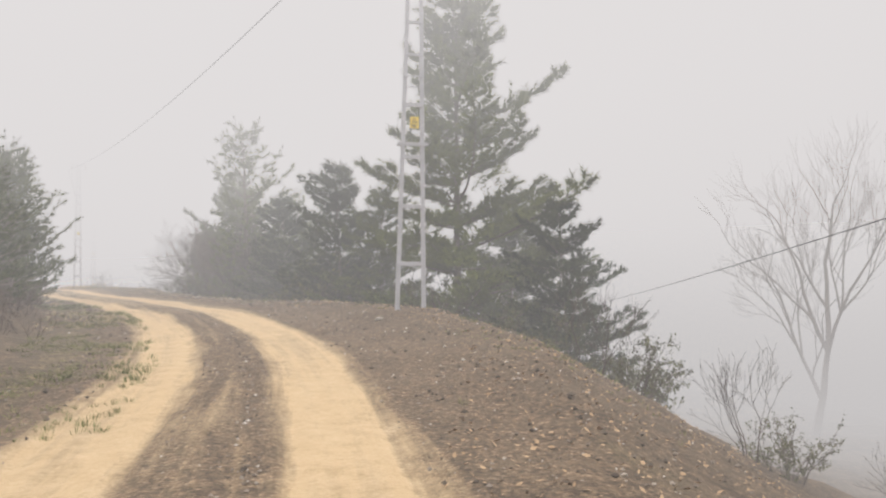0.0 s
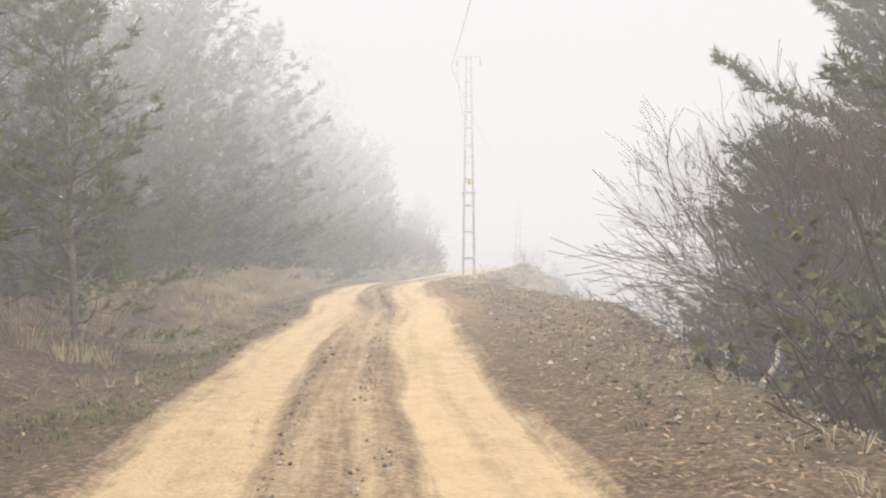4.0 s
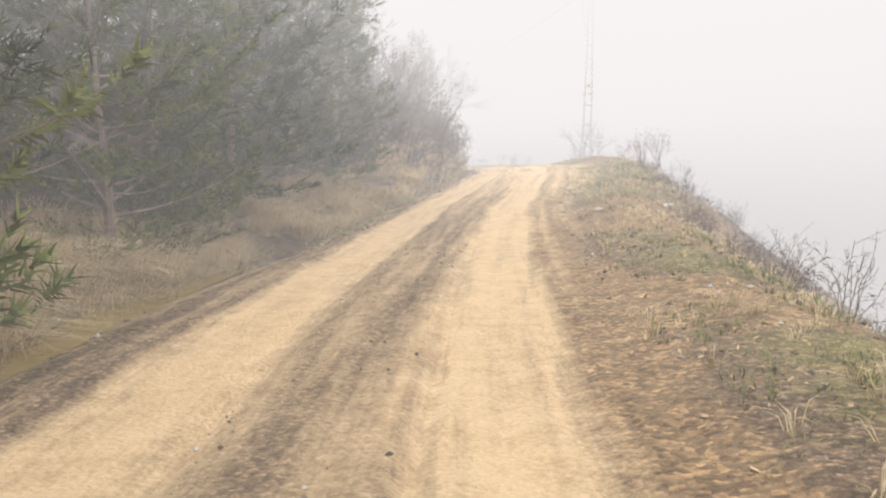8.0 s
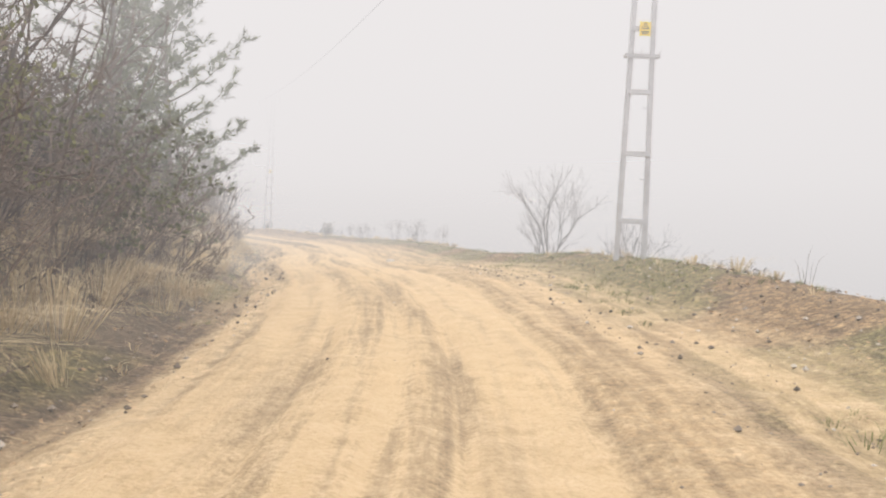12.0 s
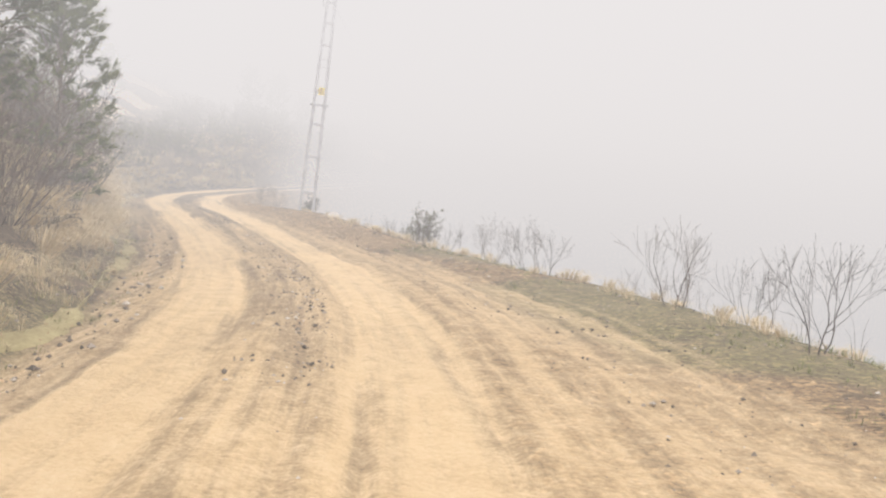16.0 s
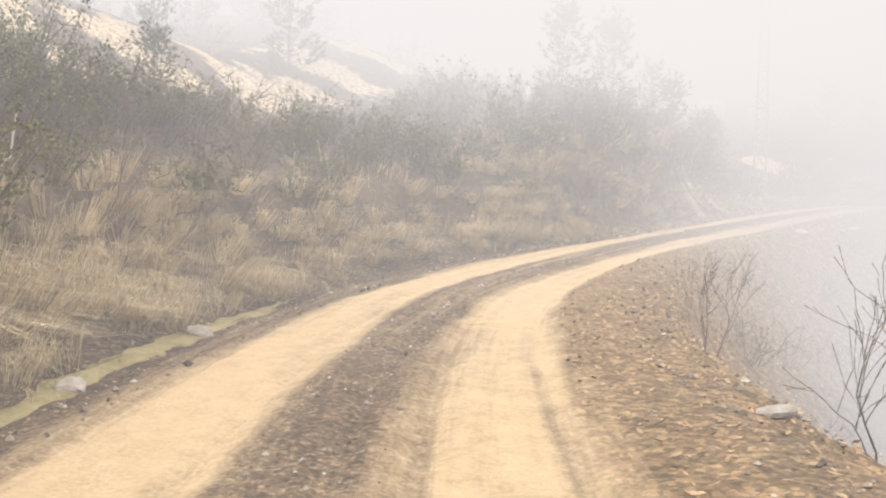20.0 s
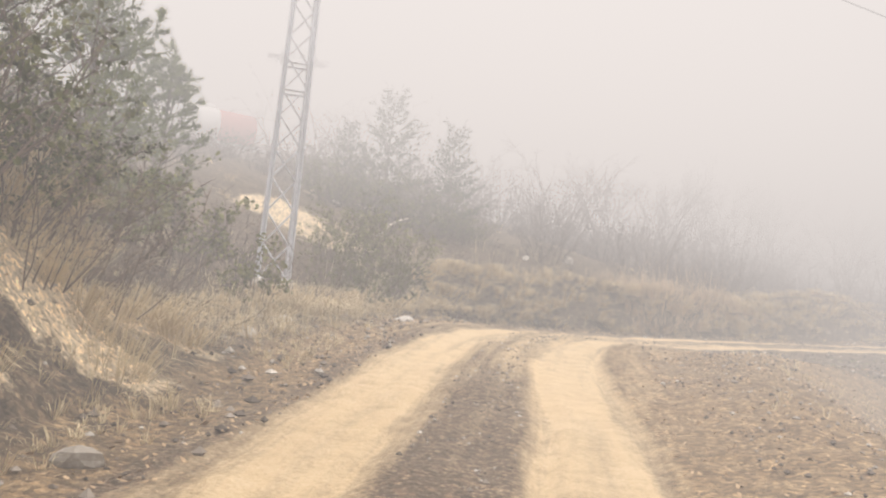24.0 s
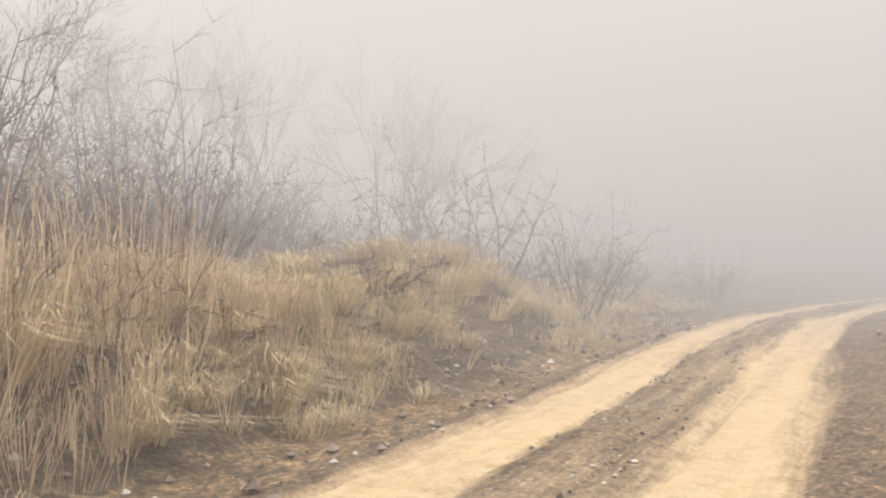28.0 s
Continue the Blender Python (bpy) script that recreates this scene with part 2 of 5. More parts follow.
EARTH = earth_mat("earth")
BARK = grain_mat("pine_bark", (0.10, 0.08, 0.065), (0.28, 0.235, 0.2), 5, 40, 0.95, vary=0.2)
TWIG = grain_mat("grey_twigs", (0.062, 0.046, 0.036), (0.175, 0.135, 0.108), 6, 50, 0.9, bump=0, vary=0.3)
DEADWOOD = grain_mat("bleached_wood", (0.30, 0.26, 0.21), (0.55, 0.49, 0.42), 6, 50, 0.85)
NEEDLE = grain_mat("pine_needles", (0.036, 0.050, 0.015), (0.155, 0.175, 0.050), 1.3, 14, 0.75, bump=0, vary=0.35)
LEAFY = grain_mat("evergreen_leaves", (0.050, 0.056, 0.016), (0.19, 0.185, 0.062), 2.0, 18, 0.7, bump=0, vary=0.3)
STRAW = grain_mat("dry_grass", (0.36, 0.28, 0.16), (0.71, 0.595, 0.385), 0.9, 12, 0.85, bump=0)
REED = grain_mat("dry_reeds", (0.36, 0.27, 0.18), (0.68, 0.555, 0.39), 0.9, 12, 0.85, bump=0)
GRASS = grain_mat("green_grass", (0.085, 0.095, 0.030), (0.27, 0.28, 0.105), 0.8, 12, 0.8, bump=0)
LITTER = grain_mat("fallen_leaves", (0.20, 0.125, 0.065), (0.56, 0.41, 0.25), 3.0, 14, 0.85, bump=0)
STONE = grain_mat("pale_stone", (0.26, 0.23, 0.19), (0.56, 0.52, 0.46), 3, 30, 0.9, vary=0.4)
STEEL = grain_mat("galvanised_steel", (0.42, 0.42, 0.43), (0.60, 0.60, 0.62), 3, 30, 0.55, 0.35, bump=0.1)
CONCRETE = grain_mat("concrete", (0.40, 0.38, 0.35), (0.62, 0.60, 0.56), 4, 50, 0.9)
RUBBER = grain_mat("black_cable", (0.02, 0.02, 0.022), (0.06, 0.06, 0.062), 4, 30, 0.6, bump=0)
PORCELAIN = grain_mat("brown_porcelain", (0.10, 0.05, 0.035), (0.2, 0.11, 0.08), 4, 30, 0.3, bump=0)
YELLOW = grain_mat("yellow_plate", (0.72, 0.52, 0.06), (0.88, 0.68, 0.12), 6, 40, 0.5, bump=0.05)
BLACK = grain_mat("black_paint", (0.015, 0.015, 0.015), (0.05, 0.05, 0.05), 6, 40, 0.5, bump=0.05)
SILK = grain_mat("white_silk_nest", (0.62, 0.60, 0.55), (0.85, 0.84, 0.80), 5, 40, 0.95)
RED = grain_mat("faded_red_paint", (0.36, 0.05, 0.04), (0.55, 0.12, 0.10), 2, 20, 0.5, bump=0.1)
WHITE = grain_mat("dusty_white_paint", (0.55, 0.54, 0.52), (0.82, 0.81, 0.79), 2, 20, 0.5, bump=0.1)
TYRE = grain_mat("tyre_rubber", (0.02, 0.02, 0.02), (0.07, 0.065, 0.06), 4, 30, 0.8)


def water_mat():
    m, n, l, p = node_mat("muddy_water", 0.12)
    big = noise_of(n, l, 1.2, 4.0)
    l.new(ramp(n, l, big, [(0.3, (0.20, 0.15, 0.05)), (0.7, (0.36, 0.28, 0.12))]), p.inputs["Base Color"])
    p.inputs["Specular IOR Level"].default_value = 0.5
    bumped(n, l, p, noise_of(n, l, 9.0, 2.0), 0.08, 0.01)
    return m


WATER = water_mat()

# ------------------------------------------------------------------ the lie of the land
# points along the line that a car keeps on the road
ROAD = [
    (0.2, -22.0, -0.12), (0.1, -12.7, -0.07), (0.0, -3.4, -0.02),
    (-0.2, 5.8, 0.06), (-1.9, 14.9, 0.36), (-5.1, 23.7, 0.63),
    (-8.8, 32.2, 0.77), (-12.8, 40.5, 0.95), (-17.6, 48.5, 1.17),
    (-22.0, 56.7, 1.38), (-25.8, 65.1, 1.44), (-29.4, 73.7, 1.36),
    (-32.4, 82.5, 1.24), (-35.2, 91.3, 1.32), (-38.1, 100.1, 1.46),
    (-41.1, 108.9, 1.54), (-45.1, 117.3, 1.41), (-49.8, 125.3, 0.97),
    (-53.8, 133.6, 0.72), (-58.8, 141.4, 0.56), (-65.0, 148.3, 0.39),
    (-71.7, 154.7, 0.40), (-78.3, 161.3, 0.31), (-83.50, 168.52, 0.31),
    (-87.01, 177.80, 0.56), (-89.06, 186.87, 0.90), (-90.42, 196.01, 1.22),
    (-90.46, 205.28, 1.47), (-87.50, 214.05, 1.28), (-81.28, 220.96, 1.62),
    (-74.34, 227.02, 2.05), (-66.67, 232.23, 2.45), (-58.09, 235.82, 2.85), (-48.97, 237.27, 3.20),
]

def spline(points, step):
    """A smooth curve through the points, drawn out straight past both ends."""
    p = np.array(points, float)
    p = np.vstack([p[0] * 4 - p[1] * 3, p[0] * 2 - p[1], p, p[-1] * 2 - p[-2], p[-1] * 4 - p[-2] * 3])
    out = []
    for k in range(1, len(p) - 2):
        a, b, c, d = p[k - 1:k + 3]
        u = np.linspace(0, 1, max(2, int(np.linalg.norm(c - b) / step)), endpoint=False)[:, None]
        out.append(0.5 * (2 * b + (c - a) * u + (2 * a - 5 * b + 4 * c - d) * u**2 + (3 * b - a - 3 * c + d) * u**3))
    return np.vstack(out)


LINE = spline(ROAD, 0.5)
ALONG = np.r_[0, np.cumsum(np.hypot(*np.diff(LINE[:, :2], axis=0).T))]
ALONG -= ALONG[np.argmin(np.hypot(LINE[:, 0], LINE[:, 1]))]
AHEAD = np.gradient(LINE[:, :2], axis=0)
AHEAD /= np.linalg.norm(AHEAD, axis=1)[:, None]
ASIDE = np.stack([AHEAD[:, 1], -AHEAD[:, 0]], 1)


def on_road(x, y):
    """Metres along the road, metres to its right, and its height, of places in the plan."""
    x, y = np.atleast_1d(np.asarray(x, float)), np.atleast_1d(np.asarray(y, float))
    s, d, z = np.empty(len(x)), np.empty(len(x)), np.empty(len(x))
    for k in range(0, len(x), 4000):
        q = np.stack([x[k:k + 4000], y[k:k + 4000]], 1)
        i = ((q[:, None] - LINE[None, :, :2]) ** 2).sum(2).argmin(1)
        off = q - LINE[i, :2]
        fwd = (off * AHEAD[i]).sum(1)
        s[k:k + 4000] = ALONG[i] + fwd
        side = (off * ASIDE[i]).sum(1)
        far = np.hypot(*off.T)
        d[k:k + 4000] = np.where(np.abs(fwd) > 0.6, np.sign(side) * far, side)
        z[k:k + 4000] = np.interp(s[k:k + 4000], ALONG, LINE[:, 2])
    return s, d, z


def at_road(s, d):
    """The place in the plan s metres along the road and d metres to its right."""
    s, d = np.asarray(s, float), np.asarray(d, float)
    x = np.interp(s, ALONG, LINE[:, 0]) + d * np.interp(s, ALONG, ASIDE[:, 0])
    y = np.interp(s, ALONG, LINE[:, 1]) + d * np.interp(s, ALONG, ASIDE[:, 1])
    return x, y


def lattice(x, y, seed):
    h = np.sin(x * 127.1 + y * 311.7 + seed * 74.7) * 43758.5453
    return h - np.floor(h)


def value_noise(x, y, seed=0):
    xi, yi = np.floor(x), np.floor(y)
    u, v = x - xi, y - yi
    u, v = u * u * (3 - 2 * u), v * v * (3 - 2 * v)
    a, b = lattice(xi, yi, seed), lattice(xi + 1, yi, seed)
    c, e = lattice(xi, yi + 1, seed), lattice(xi + 1, yi + 1, seed)
    return (a * (1 - u) + b * u) * (1 - v) + (c * (1 - u) + e * u) * v - 0.5


def fbm(x, y, size, seed=0, octaves=4):
    t = 0
    for k in range(octaves):
        t = t + value_noise(x / size * 2**k + k * 17.3, y / size * 2**k - k * 9.1, seed + k) * 0.55**k
    return t


def table(s, *rows):
    """A quantity that changes along the road, from pairs of metres and value."""
    r = np.array(rows)
    return np.interp(s, r[:, 0], r[:, 1])


def smooth(u):
    u = np.clip(u, 0, 1)
    return u * u * (3 - 2 * u)


def mid_road(s):
    """Where the middle between the two wheel tracks lies."""
    return table(s, (-20, -1.0), (8, -1.2), (15, -0.95), (25, -0.5), (37, -0.5), (45, -0.75), (56, 0.0), (71, -0.8), (82, -0.95), (95, -1.25),
                 (108, -0.7), (122, -0.4), (135, -0.2), (148, -0.7), (160, -0.4), (173, -0.5), (184, -0.95), (191, -1.1), (198, -0.8), (206, -0.35),
                 (218, 0.0), (227, -0.45), (234, -1.0), (242, -1.4), (250, -0.9), (262, -1.2))


def left_foot(s):
    return table(s, (-20, 3.6), (10, 3.6), (26, 3.2), (45, 3.8), (56, 3.2), (73, 4.5), (84, 4.6), (96, 4.0), (103, 3.4), (118, 3.0), (126, 3.1), (140, 3.6),
                 (160, 3.4), (173, 3.4), (184, 3.9), (194, 3.9), (200, 3.2), (207, 2.4), (217, 2.8), (224, 3.4), (232, 5.0), (238, 5.2), (243, 4.2), (250, 3.5), (262, 4.0))


def right_edge(s):
    return table(s, (-20, 1.5), (6, 1.6), (13, 3.6), (19, 4.3), (27, 4.2), (31, 3.5), (40, 2.8), (46, 3.2), (55, 5.0), (70, 2.8), (80, 2.8), (94, 3.2), (108, 4.8), (120, 4.9),
                 (131, 5.6), (148, 5.1), (156, 5.0), (164, 3.9), (173, 3.5), (178, 2.7), (183, 2.1), (186, 1.9), (190, 1.7), (194, 1.7), (198, 2.0), (206, 3.2), (220, 3.9), (232, 4.6), (245, 6.0), (262, 7.0))


def lie(s, d, z, x, y):
    """The height of the ground."""
    foot, edge = left_foot(s), right_edge(s)
    u, v = -d - foot, d - edge
    bank = table(s, (-10, 0.25), (40, 0.3), (56, 0.5), (70, 0.9), (88, 0.9), (98, 1.1), (112, 1.5), (130, 1.2), (150, 1.2), (163, 1.4), (170, 1.7), (180, 1.5), (190, 1.3), (201, 1.4), (206, 2.5), (209, 3.0),
                 (215, 2.8), (219, 1.4), (222, 0.35), (229, 0.4), (234, 1.2), (240, 1.4), (246, 0.9), (252, 0.6), (262, 0.5))
    wide = table(s, (-10, 2.0), (60, 1.4), (100, 2.2), (120, 2.4), (160, 1.8), (170, 1.4), (190, 1.4), (200, 1.8), (217, 2.2), (222, 3.5), (229, 3.5), (235, 1.4), (240, 1.2), (250, 1.4), (262, 3.0))
    hill = table(s, (-10, 0.10), (50, 0.12), (80, 0.2), (110, 0.42), (140, 0.5), (165, 0.58), (186, 0.55), (194, 0.44), (200, 0.32), (207, 0.32), (215, 0.36), (222, 0.38), (231, 0.38), (242, 0.30), (248, 0.20), (262, 0.2))
    h = bank * smooth(u / wide) + hill * 55 * (1 - np.exp(-np.maximum(u - 0.6 * wide, 0) / 55))
    ditch = table(s, (40, 0.0), (55, 0.22), (72, 0.42), (84, 0.38), (100, 0.16), (122, 0.18), (134, 0.34), (150, 0.30), (175, 0.22), (200, 0.08), (262, 0.05))
    h = h - ditch * np.exp(-((u + 0.55) / 0.55) ** 2)
    drop = table(s, (-20, 0.62), (40, 0.7), (75, 0.8), (120, 0.62), (150, 0.62), (176, 1.1), (200, 1.1), (222, 0.6), (236, 0.22), (250, 0.10), (262, 0.08))
    deep = table(s, (-20, 6.0), (45, 7.0), (75, 30.0), (222, 34.0), (262, 20.0))
    h = h - deep * (1 - np.exp(-drop * np.maximum(v, 0) ** 1.25 / (deep * (1 + 0.25 * np.maximum(v, 0) ** 0.25))))
    # the inner side of the last bend falls away past a level shelf
    h = h - 0.8 * np.clip(v - 5.0, 0, 30) * smooth((s - 222) / 8)
    # a bare face on the hill above the bend
    h = h + 1.2 * smooth((-d - 9.8 - 0.094 * (s - 190)) / 3.6) * smooth((s - 183) / 5) * smooth((211 - s) / 5)
    berm = table(s, (-20, 0.0), (8, 0.0), (19, 0.28), (30, 0.05), (60, 0.05), (72, 0.15), (90, 0.22), (108, 0.38), (122, 0.40), (135, 0.25), (160, 0.12), (174, 0.28), (186, 0.1), (207, 0.2),
                 (222, 0.22), (240, 0.05))
    h = h + berm * np.exp(-((v + 0.7) / 0.9) ** 2)
    rough = 0.05 + 0.22 * smooth(np.maximum(u, v) / 3)
    road = np.exp(-(((d - mid_road(s)) / 2.1) ** 4))
    h = h + rough * (1 - road) * (fbm(x, y, 3.1, 3) + 0.5 * fbm(x, y, 0.9, 8, 2))
    mound = np.exp(-(((s - 254) / 3.2) ** 2 + ((d + 6.4) / 1.7) ** 2)) * 0.9
    pad = np.exp(-(((x + 110.5) / 5.0) ** 2 + ((y - 226.7) / 5.0) ** 2)) * 1.1
    return z + h + mound - pad


def ground_z(x, y):
    s, d, z = on_road(x, y)
    return lie(s, d, z, np.atleast_1d(np.asarray(x, float)), np.atleast_1d(np.asarray(y, float)))


def surface(s, d, x, y):
    """How much sand, gravel, grass and bare soil shows."""
    m = mid_road(s)
    foot, edge = left_foot(s), right_edge(s)
    ragged = 0.25 * fbm(x, y, 2.4, 21) + 0.12 * fbm(x, y, 0.6, 25, 2)
    o = d - m + ragged * 0.5
    tracks = np.exp(-np.abs((np.abs(o) - 1.03) / 0.60) ** 2.6)
    worn = table(s, (-20, 0.35), (20, 0.2), (45, 0.5), (68, 0.38), (92, 0.42), (108, 0.72), (125, 0.72), (150, 0.62), (160, 0.35), (175, 0.3), (200, 0.25), (216, 0.15), (228, 0.6),
                 (236, 0.6), (242, 0.35), (262, 0.35))
    between = np.exp(-(o / 1.0) ** 6) * worn
    spread = table(s, (-20, 0.0), (60, 0.1), (92, 0.42), (106, 0.56), (120, 0.6), (140, 0.6), (158, 0.52), (172, 0.4), (186, 0.3), (196, 0.2), (210, 0.1), (228, 0.3), (236, 0.3), (243, 0.1), (262, 0.1))
    apron = spread * smooth((edge - 1.0 - d) / 1.4) * smooth((d + foot) / 0.8)
    sand = np.clip(np.maximum(np.maximum(tracks, between), apron), 0, 1)
    grit = np.exp(-(o / 2.6) ** 6) * 0.75 + 0.55 * smooth((d - 0.8) / 0.5) * smooth((edge + 5 - d) / 3) * table(
        s, (-20, 1.0), (40, 0.9), (70, 0.5), (95, 0.5), (120, 0.4), (170, 0.8), (200, 1.1), (240, 1.0), (262, 0.9))
    patch = smooth(0.5 + 1.7 * fbm(x, y, 3.4, 31))
    side = smooth((d - m - 1.9) / 0.6) * smooth((edge + 2.5 - d) / 2.5) + smooth((-d + m - 1.75) / 0.5) * smooth((foot + 1.2 + d) / 1.2) * 0.8
    green = 0.75 * side * patch * table(s, (-20, 0.7), (30, 0.8), (55, 0.8), (80, 1.4), (120, 1.45), (150, 1.1), (172, 0.7), (190, 0.4), (262, 0.5))
    cut = np.exp(-(((s - 217) / 3.6) ** 4)) * smooth((-d - foot + 0.3) / 0.4) * smooth((foot + 1.7 + d) / 0.8) * smooth(0.4 + 1.8 * fbm(x, y, 1.1, 41))
    scar = np.exp(-(((d + 12.0 + 0.094 * (s - 190)) / 2.3) ** 4)) * smooth((s - 186) / 6) * smooth((211 - s) / 4) * smooth(0.5 + 1.9 * fbm(x, y, 1.5, 47)) * 0.85
    scar2 = np.exp(-(((s - 232.9) / 1.0) ** 2)) * smooth((-d - 8.0) / 0.6) * smooth((d + 12.8) / 0.8) * 1.2
    mud = 0.75 * np.exp(-((-d - foot + 0.9) / 0.35) ** 2) * table(s, (95, 0.0), (102, 0.8), (140, 0.9), (160, 0.6), (175, 0.0))
    pale = 0.5 * smooth((d - m - 1.9) / 0.5) * smooth((edge + 1.5 - d) / 1.0) * smooth(0.35 + 1.8 * fbm(x, y, 0.8, 44)) * table(s, (60, 0.0), (75, 0.9), (100, 1.0), (130, 0.9), (165, 0.5), (180, 0.7), (225, 0.5))
    mud = np.maximum(mud, 0.6 * pale)
    tan = 1.0 * smooth((d - m - 1.25) / 0.5) * smooth((edge + 4 - d) / 3) * table(s, (35, 0.0), (60, 0.75), (100, 0.9), (230, 0.9), (240, 0.35), (262, 0.3))
    tan = np.maximum(tan, 0.75 * smooth((-d + m - 1.6) / 0.5) * smooth((foot + 0.5 + d) / 0.6) * table(s, (45, 0.0), (60, 0.4), (100, 0.45), (150, 0.3), (195, 0.3), (206, 0.9), (262, 0.9)))
    tan = tan * (1 - 0.8 * np.clip(1.3 * green, 0, 1))
    return sand, np.clip(grit, 0, 1), np.clip(green, 0, 1), np.clip(np.maximum(np.maximum(cut, mud), np.maximum(scar, scar2)), 0, 1), np.clip(tan, 0, 1)


def sheet(name, verts, faces, mat, masks=None, smooth_faces=True):
    me = bpy.data.meshes.new(name)
    me.from_pydata(verts, [], faces)
    me.materials.append(mat)
    if smooth_faces:
        me.polygons.foreach_set("use_smooth", np.ones(len(me.polygons), bool))
    for key, values in (masks or {}).items():
        a = me.attributes.new(key, "FLOAT", "POINT")
        a.data.foreach_set("value", np.asarray(values, np.float32))
    me.update()
    return new(name, me)


def grid_faces(rows, cols):
    i = np.arange(rows * cols).reshape(rows, cols)
    return np.stack([i[:-1, :-1], i[:-1, 1:], i[1:, 1:], i[1:, :-1]], -1).reshape(-1, 4)


def build_ground():
    # near land, 0.45 m apart, and a wide sheet round it that dips below the near land
    cell, reach = 0.45, 33.0
    gx, gy = np.arange(-150, 45, cell), np.arange(-45, 300, cell)
    X, Y = np.meshgrid(gx, gy)
    near = np.zeros(X.shape, bool)
    for px, py in LINE[::6, :2]:
        near |= (X - px) ** 2 + (Y - py) ** 2 < reach**2
    at = -np.ones(X.shape, int)
    at[near] = np.arange(near.sum())
    x, y = X[near], Y[near]
    s, d, z = on_road(x, y)
    h = lie(s, d, z, x, y)
    inside = smooth((d + left_foot(s) - 0.35) / 0.7) * smooth((np.minimum(right_edge(s), 3.2) - 0.3 - d) / 0.7)
    h = h - 0.30 * inside
    sand, grit, green, soil, tan = surface(s, d, x, y)
    f = np.stack([at[:-1, :-1], at[:-1, 1:], at[1:, 1:], at[1:, :-1]], -1).reshape(-1, 4)
    f = f[(f >= 0).all(1)]
    n = len(x)
    wx, wy = np.meshgrid(np.r_[-2500, -1200, -700, np.arange(-420, 321, 10.0), 600, 1200, 2500], np.r_[-2500, -1200, -700, np.arange(-320, 581, 10.0), 900, 1500, 2500])
    fs, fd, fz = on_road(wx.ravel(), wy.ravel())
    fh = lie(fs, fd, fz, wx.ravel(), wy.ravel()) - 2.5 * smooth((reach + 8 - np.abs(fd)) / 6)
    ff = grid_faces(*wx.shape) + n
    zero = np.zeros(wx.size)
    verts = np.vstack([np.stack([x, y, h], 1), np.stack([wx.ravel(), wy.ravel(), fh], 1)])
    masks = {"sand": np.r_[sand, zero], "grit": np.r_[grit, zero], "green": np.r_[green, zero + 0.3], "soil": np.r_[soil, zero], "tan": np.r_[tan, zero], "along": np.r_[s, zero], "aside": np.r_[d - mid_road(s), zero]}
    ob = sheet("ground", verts, np.vstack([f, ff]).tolist(), EARTH, masks)
    tagged(ob, "brown hillside ground with dry grass, gravel and bare soil", "ground", kind="structure")


def build_road():
    ss = np.arange(-30, 278, 0.22)
    k = np.linspace(0, 1, 62)
    S = np.repeat(ss[:, None], len(k), 1)
    lo, hi = -left_foot(ss) + 0.1, np.minimum(right_edge(ss), 3.2)
    D = lo[:, None] + (hi - lo)[:, None] * k[None]
    x, y = at_road(S.ravel(), D.ravel())
    s, d = S.ravel(), D.ravel()
    z = np.interp(s, ALONG, LINE[:, 2])
    h = lie(s, d, z, x, y)
    o = d - mid_road(s)
    wob = 0.12 * fbm(s, s * 0, 9.0, 51, 2)
    rut = 0.0
    for c, w, deep in ((-1.03, 0.34, 0.045), (1.03, 0.34, 0.045), (-0.62, 0.10, 0.045), (0.6, 0.09, 0.05), (1.45, 0.10, 0.04), (-1.5, 0.10, 0.04), (0.15, 0.08, 0.03)):
        rut = rut + deep * np.exp(-((o + wob - c) / w) ** 2) * (0.6 + 0.8 * (fbm(s, s * 0 + c * 9, 7.0, 60 + int(c * 10), 2) + 0.4))
    churn = table(s, (-20, 0.3), (60, 0.6), (100, 1.0), (130, 1.0), (160, 0.8), (200, 0.4), (235, 1.2), (262, 1.2))
    h = h - rut * (0.5 + churn) + 0.02 * np.exp(-(o / 0.45) ** 2) + churn * 0.05 * fbm(x, y, 0.55, 70, 3) + 0.018 * fbm(x, y, 0.2, 75, 2)
    rim = smooth(np.minimum(k, 1 - k) / 0.05)[None].repeat(len(ss), 0).ravel()
    h = h - 0.12 * (1 - rim)
    sand, grit, green, soil, tan = surface(s, d, x, y)
    ob = sheet("road", np.stack([x, y, h], 1), grid_faces(len(ss), len(k)).tolist(), EARTH, {"sand": sand, "grit": grit, "green": green, "soil": soil, "tan": tan, "along": s, "aside": o})
    tagged(ob, "sandy dirt road with pale wheel tracks and a gravel middle", "road", kind="structure")


def build_backdrop():
    """An unseen ring wall, added so that rays through the fog end there."""
    a = np.linspace(0, 2 * math.pi, 72, endpoint=False)
    z = np.array([-70.0, 60.0, 190.0])
    v = np.stack([np.r_[[-40 + 330 * np.cos(a)] * 3].ravel(), np.r_[[110 + 330 * np.sin(a)] * 3].ravel(), np.repeat(z, 72)], 1)
    f = [[k * 72 + i, k * 72 + (i + 1) % 72, (k + 1) * 72 + (i + 1) % 72, (k + 1) * 72 + i] for k in range(2) for i in range(72)]
    tagged(sheet("backdrop", v, f, grain_mat("ring_wall", (0.74, 0.72, 0.71), (0.80, 0.78, 0.77), 0.02, 0.1, 1.0, bump=0)), "pale grey ring wall, unseen, added behind the fog", "backdrop", kind="structure")


build_ground()
build_road()
build_backdrop()


